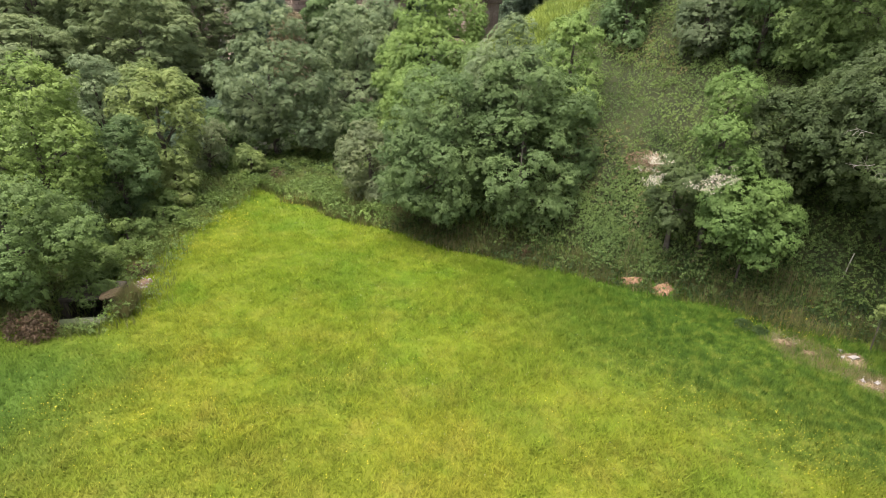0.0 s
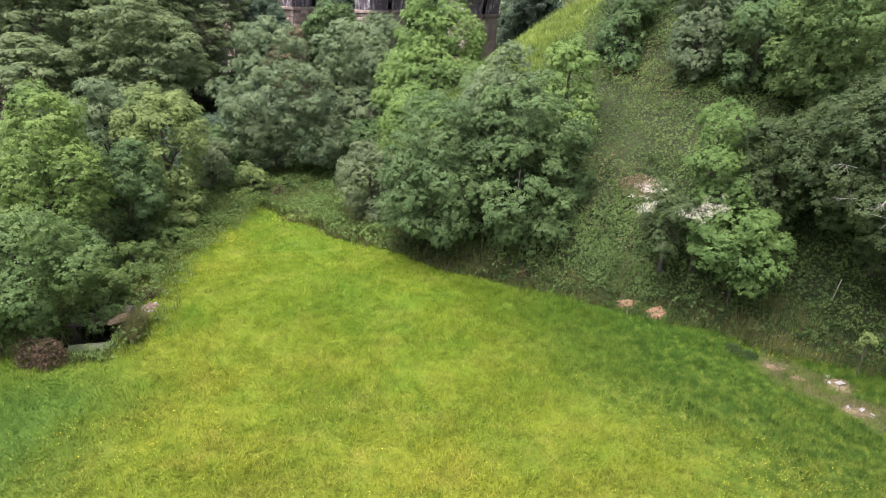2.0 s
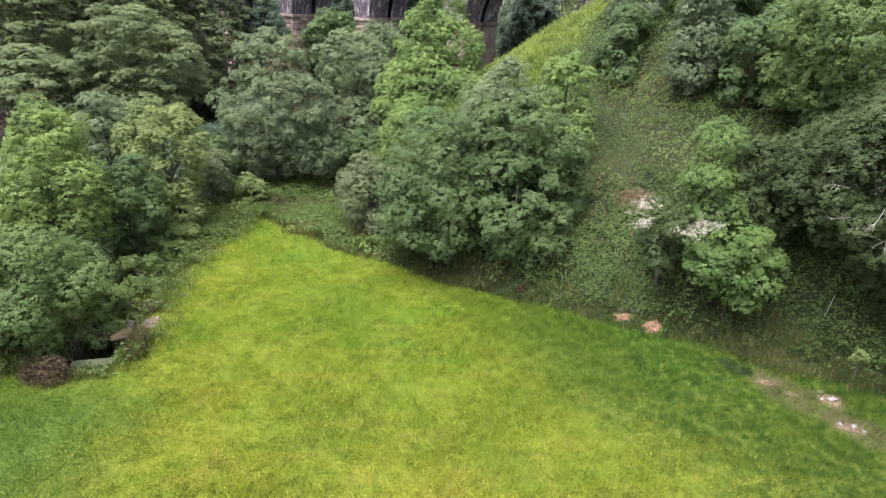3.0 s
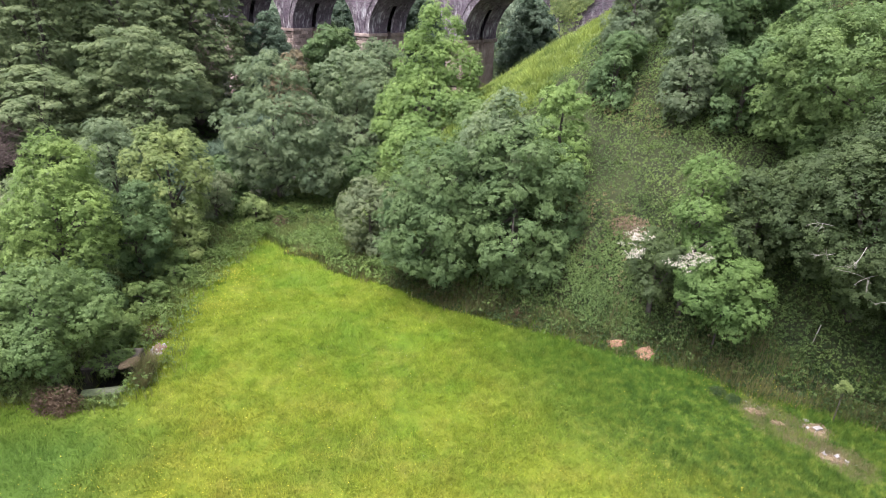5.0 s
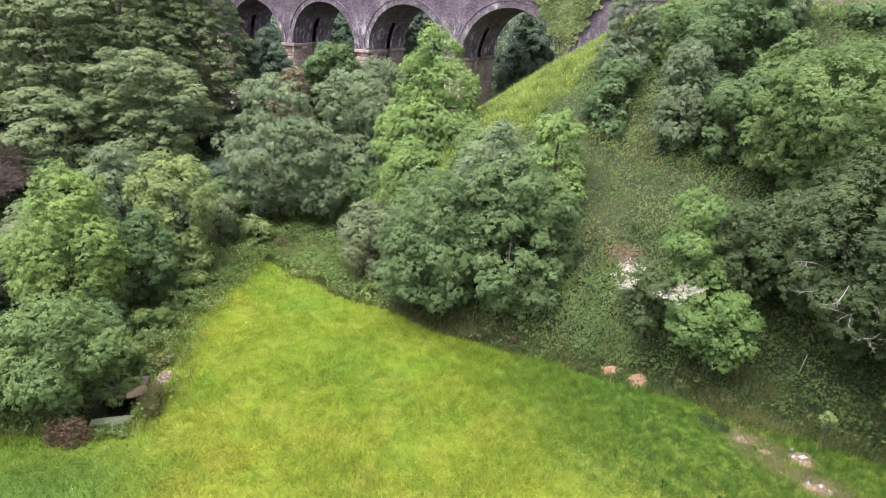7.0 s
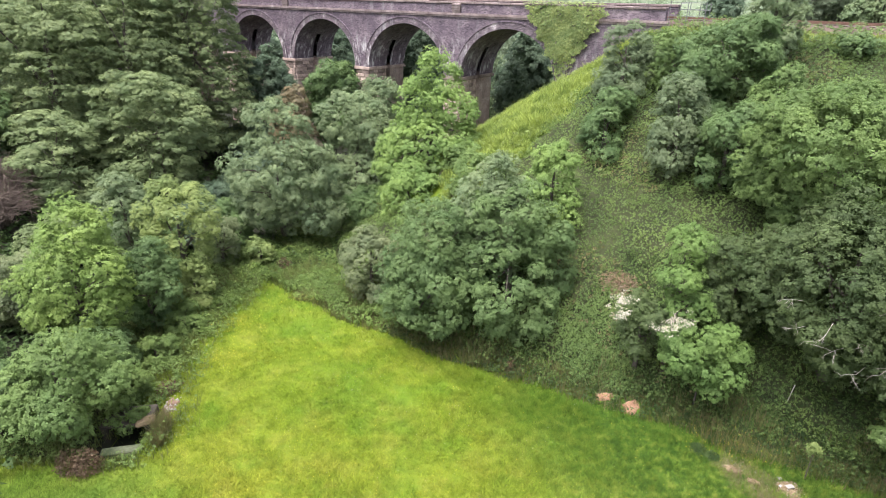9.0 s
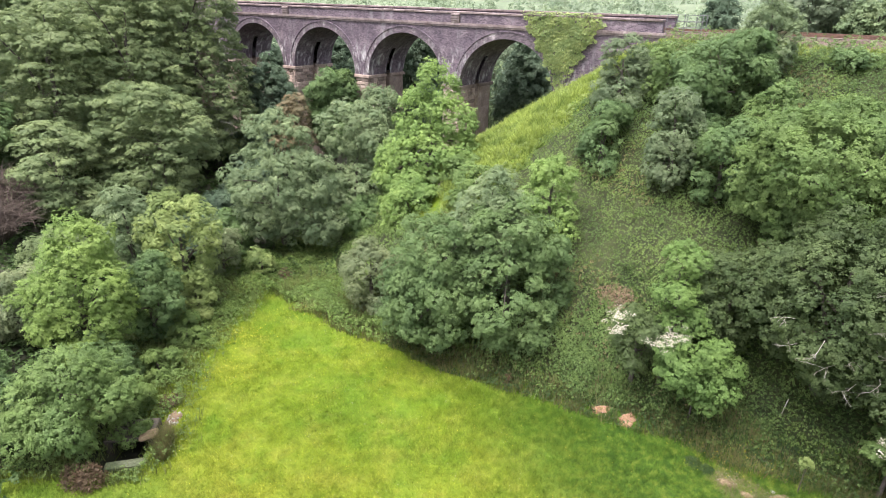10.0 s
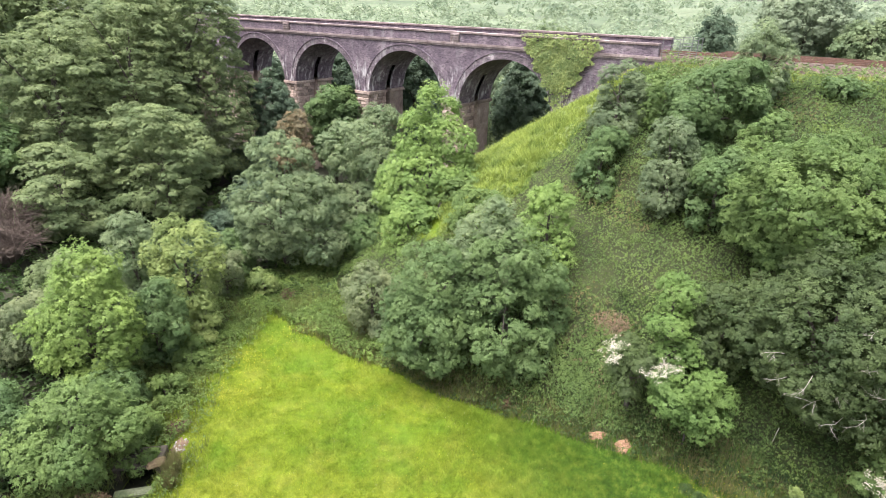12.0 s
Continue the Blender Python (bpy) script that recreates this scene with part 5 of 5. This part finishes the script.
REDDRY = leaf_material("dead_bracken_frond", (0.058, 0.038, 0.022), (0.098, 0.064, 0.038), (0.150, 0.102, 0.060), 1.0, 0.2)
dry_clump(-12.8, 15.6, 0.58, 1.0, 560, 91)
dry_clump(-13.45, 15.7, 0.5, 0.9, 380, 92)
PINKDRY = leaf_material("dead_straw_frond", (0.130, 0.088, 0.055), (0.205, 0.142, 0.090), (0.285, 0.215, 0.140), 1.0, 0.2)
dry_clump(8.75, 24.4, 1.05, 0.7, 900, 93, "dry pinkish-brown bracken lying on the brambles", PINKDRY)
dry_clump(-12.0, 20.4, 0.5, 0.5, 260, 94)
RUSH = leaf_material("dry_rush_blade", (0.075, 0.080, 0.028), (0.130, 0.122, 0.048), (0.210, 0.180, 0.085), 1.0, 0.3)


def rush_tuft(x, y, R, h, count, seed):
    """A tuft of long thin blades that fan out from one root."""
    rng = np.random.default_rng(seed)
    a, r0 = rng.uniform(0, 6.28, count), R * 0.35 * np.sqrt(rng.uniform(0, 1, count))
    out, hh = R * rng.uniform(0.2, 1.2, count), h * rng.uniform(0.55, 1.15, count)
    root = np.stack([r0 * np.cos(a), r0 * np.sin(a), 0 * a], 1)
    top = root + np.stack([out * np.cos(a), out * np.sin(a), hh], 1)
    side = np.stack([-np.sin(a), np.cos(a), 0 * a], 1) * 0.014
    V = np.stack([root - side, root + side, top], 1).reshape(-1, 3)
    ob = tagged(new("rush_tuft", mesh_np("rush_tuft", V, np.arange(len(V)).reshape(-1, 3), [RUSH])), "brownish-green tuft of rushes beside the culvert", "rushes", "rush tufts")
    ob.location = (x, y, height1(x, y) - 0.02)


rush_tuft(-10.95, 17.6, 0.5, 0.85, 420, 95)
rush_tuft(-11.15, 18.2, 0.4, 0.75, 300, 96)
rush_tuft(-10.8, 17.0, 0.4, 0.6, 260, 98)
dry_clump(-10.0, 33.2, 0.6, 0.9, 260, 97)
dry_clump(3.45, 22.3, 0.28, 0.75, 130, 99)


# ---- bare earth and stones ----
def earth_patch(x, y, rx, ry, turn, seed):
    rng = np.random.default_rng(seed)
    bm = bmesh.new()
    rings, seg = 5, 22
    ph = rng.uniform(0, 6.28, 3)
    rows = []
    for i in range(1, rings + 1):
        row = []
        for j in range(seg):
            a = 6.2832 * j / seg
            k = i / rings * (1 + 0.18 * math.sin(2 * a + ph[0]) + 0.14 * math.sin(5 * a + ph[1]) + 0.1 * math.sin(9 * a + ph[2]))
            px, py = rx * k * math.cos(a), ry * k * math.sin(a)
            gx, gy = px * math.cos(turn) - py * math.sin(turn), px * math.sin(turn) + py * math.cos(turn)
            z = height1(x + gx, y + gy) - height1(x, y) + 0.045 * (1 - (i / rings) ** 2) + rng.normal(0, 0.014) - (0.03 if i == rings else 0)
            row.append(bm.verts.new((gx, gy, z)))
        rows.append(row)
    c = bm.verts.new((0, 0, 0.045))
    for j in range(seg):
        bm.faces.new((c, rows[0][j], rows[0][(j + 1) % seg]))
        for i in range(rings - 1):
            bm.faces.new((rows[i][j], rows[i + 1][j], rows[i + 1][(j + 1) % seg], rows[i][(j + 1) % seg]))
    ob = tagged(new("earth_patch", bm_mesh("earth_patch", bm, STRAWEARTH if x > 11.2 else EARTH if x > 0 else BROWNEARTH)), "bare straw-coloured earth trodden open in the grass" if x > 11.2 else "bare reddish earth scraped open in the grass" if x > 0 else "bare brown earth round a rubble heap", "earth patch", "bare patches")
    ob.location = (x, y, height1(x, y) + 0.02)


for i, (x, y, rx, ry, tn) in enumerate(((8.5, 19.8, 0.5, 0.36, 0.2), (7.52, 20.45, 0.42, 0.28, 0.0), (11.45, 16.4, 0.36, 0.22, -0.6), (11.95, 15.8, 0.3, 0.18, -0.9), (12.3, 15.4, 0.36, 0.2, -0.5), (12.5, 14.95, 0.26, 0.2, -0.7), (12.85, 14.15, 0.5, 0.32, -0.5),
                                        (13.1, 15.45, 0.6, 0.4, -0.3), (-11.4, 19.3, 0.4, 0.5, 0.3), (-11.85, 20.6, 0.4, 0.5, 0.1))):
    earth_patch(x, y, rx, ry, tn, 110 + i)


def stone(x, y, size, seed, label="pale angular lump of stone lying in the grass"):
    rng = np.random.default_rng(seed)
    bm = bmesh.new()
    bmesh.ops.create_cube(bm, size=1.0)
    bmesh.ops.subdivide_edges(bm, edges=bm.edges[:], cuts=1)
    for v in bm.verts:
        p = np.array(v.co)
        p = p / max(np.linalg.norm(p), 0.001) * (0.5 + 0.18 * (np.linalg.norm(p) > 0.8)) + rng.normal(0, 0.05, 3)
        v.co = p * size
    bmesh.ops.bevel(bm, geom=bm.edges[:], offset=0.008, segments=1, affect="EDGES")
    ob = tagged(new("stone", bm_mesh("stone", bm, RUBBLE)), label, "stone", "loose stones")
    ob.location = (x, y, height1(x, y) + size[2] * 0.22)
    ob.rotation_euler = (rng.normal(0, 0.2), rng.normal(0, 0.2), rng.uniform(0, 6))


srng = np.random.default_rng(130)
for x, y, a in ((13.15, 15.5, 0.44), (12.82, 15.55, 0.2), (13.0, 15.95, 0.26), (12.7, 14.3, 0.3), (13.0, 14.2, 0.28), (13.2, 14.0, 0.2), (11.5, 16.35, 0.12), (12.3, 15.3, 0.14), (12.6, 14.9, 0.14),
                (8.7, 19.95, 0.12), (8.35, 19.8, 0.12), (7.2, 20.4, 0.14), (8.55, 19.65, 0.1)):
    stone(x, y, 0.8 * np.array((a, a * srng.uniform(0.6, 0.9), a * srng.uniform(0.5, 0.8))), int(srng.integers(1e6)))
for i in range(20):
    a = srng.uniform(0.10, 0.22)
    stone(-11.42 + srng.normal(0, 0.2), 19.3 + srng.normal(0, 0.26), np.array((a, a * 0.8, a * 0.6)), int(srng.integers(1e6)), "pinkish broken stone in a rubble heap")

def grit(spots, seed):
    """Small pebbles and crumbs strewn over the bare patches."""
    rng = np.random.default_rng(seed)
    V, F, at = [], [], 0
    base = np.array(((1, 0, 0), (-0.5, 0.87, 0), (-0.5, -0.87, 0), (0.1, 0.1, 0.8), (0.3, -0.2, 0.6)))
    tri = np.array(((0, 1, 3), (1, 2, 3), (2, 4, 3), (4, 0, 3), (2, 0, 4)))
    for x, y, rx, ry, n in spots:
        for k in range(n):
            px, py = x + rng.normal(0, rx), y + rng.normal(0, ry)
            a, r = rng.uniform(0, 6.28), rng.uniform(0.010, 0.028)
            rot = np.array(((math.cos(a), -math.sin(a), 0), (math.sin(a), math.cos(a), 0), (0, 0, 1)))
            V.append(base @ rot.T * r + (px, py, height1(px, py) + 0.045))
            F.append(tri + at)
            at += 5
    tagged(new("grit", mesh_np("grit", np.concatenate(V), np.concatenate(F), [RUBBLE])), "pale pebbles and crumbs strewn over bare earth", "pebbles", kind="stuff")


grit(((8.5, 19.8, 0.35, 0.25, 22), (7.5, 20.45, 0.3, 0.2, 18), (11.6, 16.6, 0.3, 0.2, 50), (12.3, 15.2, 0.45, 0.5, 80), (13.0, 14.3, 0.35, 0.3, 90), (13.1, 15.45, 0.4, 0.3, 80), (-11.4, 19.3, 0.25, 0.35, 90)), 170)

# ---- the stream's culvert: dark water under a concrete lip ----
bm = bmesh.new()
bmesh.ops.create_grid(bm, x_segments=6, y_segments=6, size=0.5)
pool = tagged(new("stream_pool", bm_mesh("stream_pool", bm, WATER)), "dark still water in a shaded stream pool", "water", kind="structure")
pool.matrix_world = pose(-12.3, 17.6, -0.72, 0, 0, 0) @ Matrix.Diagonal((2.6, 3.0, 1, 1))
slab = tagged(new("culvert_slab", box_mesh("culvert_slab", (1.5, 0.42, 0.2), CONCRETE, 0.05)), "mossy concrete slab beside the stream pool", "slab")
slab.matrix_world = pose(-12.2, 16.85, -0.22, 0, 2, 16)
culvert = tagged(new("culvert"), "dark open mouth of an old stone culvert", "culvert")
culvert.matrix_world = pose(-12.5, 17.8, -0.95, 0, 0, 10)
for nm, x0, x1, y0, y1, z0, z1 in (("side_wall", -0.95, -0.7, 0.0, 1.0, -0.2, 1.05), ("side_wall", 0.7, 0.95, 0.0, 1.0, -0.2, 1.05), ("back_wall", -0.95, 0.95, 1.0, 1.2, -0.2, 1.05), ("lintel", -0.95, 0.95, -0.06, 1.2, 1.05, 1.2)):
    bm = bmesh.new()
    box_into(bm, x0, x1, y0, y1, z0, z1, 0.04)
    part(nm, bm_mesh(nm, bm, MUDSTONE), culvert)
cap = tagged(new("flat_stone", box_mesh("flat_stone", (0.75, 0.5, 0.2), STRAWEARTH, 0.08)), "earthy brown flat stone lying over the stream's edge", "stone")
cap.matrix_world = pose(-11.75, 18.0, 0.28, 4, -8, 20)

# ---- coarse weed clumps in the meadow ----
def weed_clump(x, y, R, h, count, seed):
    rng = np.random.default_rng(seed)
    q = ball(rng, count)
    P = np.stack([q[:, 0] * R, q[:, 1] * R, np.abs(q[:, 2]) * h], 1) * rng.uniform(0.4, 1, (count, 1))
    V, F = rosettes(rng, P, q * 0.5 + (0, 0, 0.9), 0.09, 4, 0.5, plain=True, slim=0.5)
    ob = tagged(new("weed_clump", mesh_np("weed_clump", V, F, [NETTLE])), "low dark green clump of weeds in the meadow", "weeds", "weed clumps")
    ob.location = (x, y, height1(x, y))


for i, (x, y, R, h) in enumerate(((10.5, 17.35, 0.36, 0.34), (10.9, 17.0, 0.26, 0.28))):
    weed_clump(x, y, R, h, int(700 * R), 160 + i)

# ---- wooden posts ----
def wooden_post(x, y, h, lean):
    me = mesh_np("wooden_post", *tubes([[(0, 0, -0.4, 0.024), (lean, 0, h * 0.6, 0.022), (lean * 1.5, 0, h, 0.018)]], 7), [DEAD])
    ob = tagged(new("wooden_post", me), "weathered grey wooden fence post", "post", "old fence posts")
    ob.location = (x, y, height1(x, y))


for x, y, h, le in ((14.3, 18.6, 0.9, 0.1),):
    wooden_post(x, y, h, le)


# ---- buttercups and white flower heads ----
def flowers(name, label, centres, mat, size, seed, lift=0.2):
    rng = np.random.default_rng(seed)
    P = []
    for x, y, r, n in centres:
        n *= 2
        px, py = x + rng.normal(0, r, n), y + rng.normal(0, r * 0.8, n)
        ok = in_field(px, py) | (bank_way(px, py) > 20)
        px, py = px[ok], py[ok]
        P.append(np.stack([px, py, height(px, py) + rng.uniform(0.12, 0.3, len(px))], 1))
    P = np.concatenate(P)
    V, F = rosettes(rng, P, np.array((0, 0, 1.0)) + rng.normal(0, 0.3, P.shape), size, 4, lift, plain=True, slim=1.1)
    tagged(new(name, mesh_np(name, V, F, [mat])), label, "flowers", kind="stuff")


flowers("buttercups", "small yellow buttercups sprinkled through the meadow grass",
        ((-8.2, 28.6, 0.9, 260), (-10.3, 25.8, 0.8, 380), (-10.2, 23.0, 1.0, 240), (-9.2, 11.6, 1.4, 200), (-7.5, 14, 3, 110), (9.0, 11.4, 0.9, 160), (6.9, 12.9, 0.6, 60), (11.5, 17.9, 0.8, 170), (10.8, 10.4, 0.8, 60),
         (12.6, 17.2, 0.7, 90), (0, 19, 6, 260), (-5, 24, 3, 170), (5, 13, 3, 110), (-3, 12, 3, 120)), YELLOW, 0.0135, 141)
flowers("clover_heads", "tiny pale flower heads in the meadow grass", ((-4, 24, 3.5, 220), (-2, 20, 4, 260), (-8, 27, 1.5, 90), (2, 14, 4, 160)), WHITE, 0.010, 142)

# ---- stone blocks of the piers nearest the camera, last ----
brng = random.Random(5)
for p, a, b in PIERS[4:]:
    row = 0
    z = SPRING - 0.47
    while z > 5.6:
        s = a + brng.uniform(0.0, 0.25)
        x0 = a
        while x0 < b - 0.1:
            w = min(brng.uniform(0.5, 0.85), b - x0)
            if b - x0 - w < 0.25:
                w = b - x0
            c = part("stone_block", block_mesh, p)
            c.matrix_basis = pose(x0 + w / 2, 0.02 + brng.uniform(-0.04, 0.04), z) @ Matrix.Diagonal((w - 0.06, 1, 0.96, 1))
            x0 += w
        y0 = 0.12
        while y0 < 2.4:
            w = min(brng.uniform(0.5, 0.95), 2.5 - y0)
            if 2.5 - y0 - w < 0.25:
                w = 2.5 - y0
            c = part("stone_block", block_mesh, p)
            c.matrix_basis = pose(b - 0.02 + brng.uniform(-0.04, 0.04), y0 + w / 2, z, 0, 0, 90) @ Matrix.Diagonal((w - 0.06, 1, 0.96, 1))
            y0 += w
        z -= 0.34
        row += 1
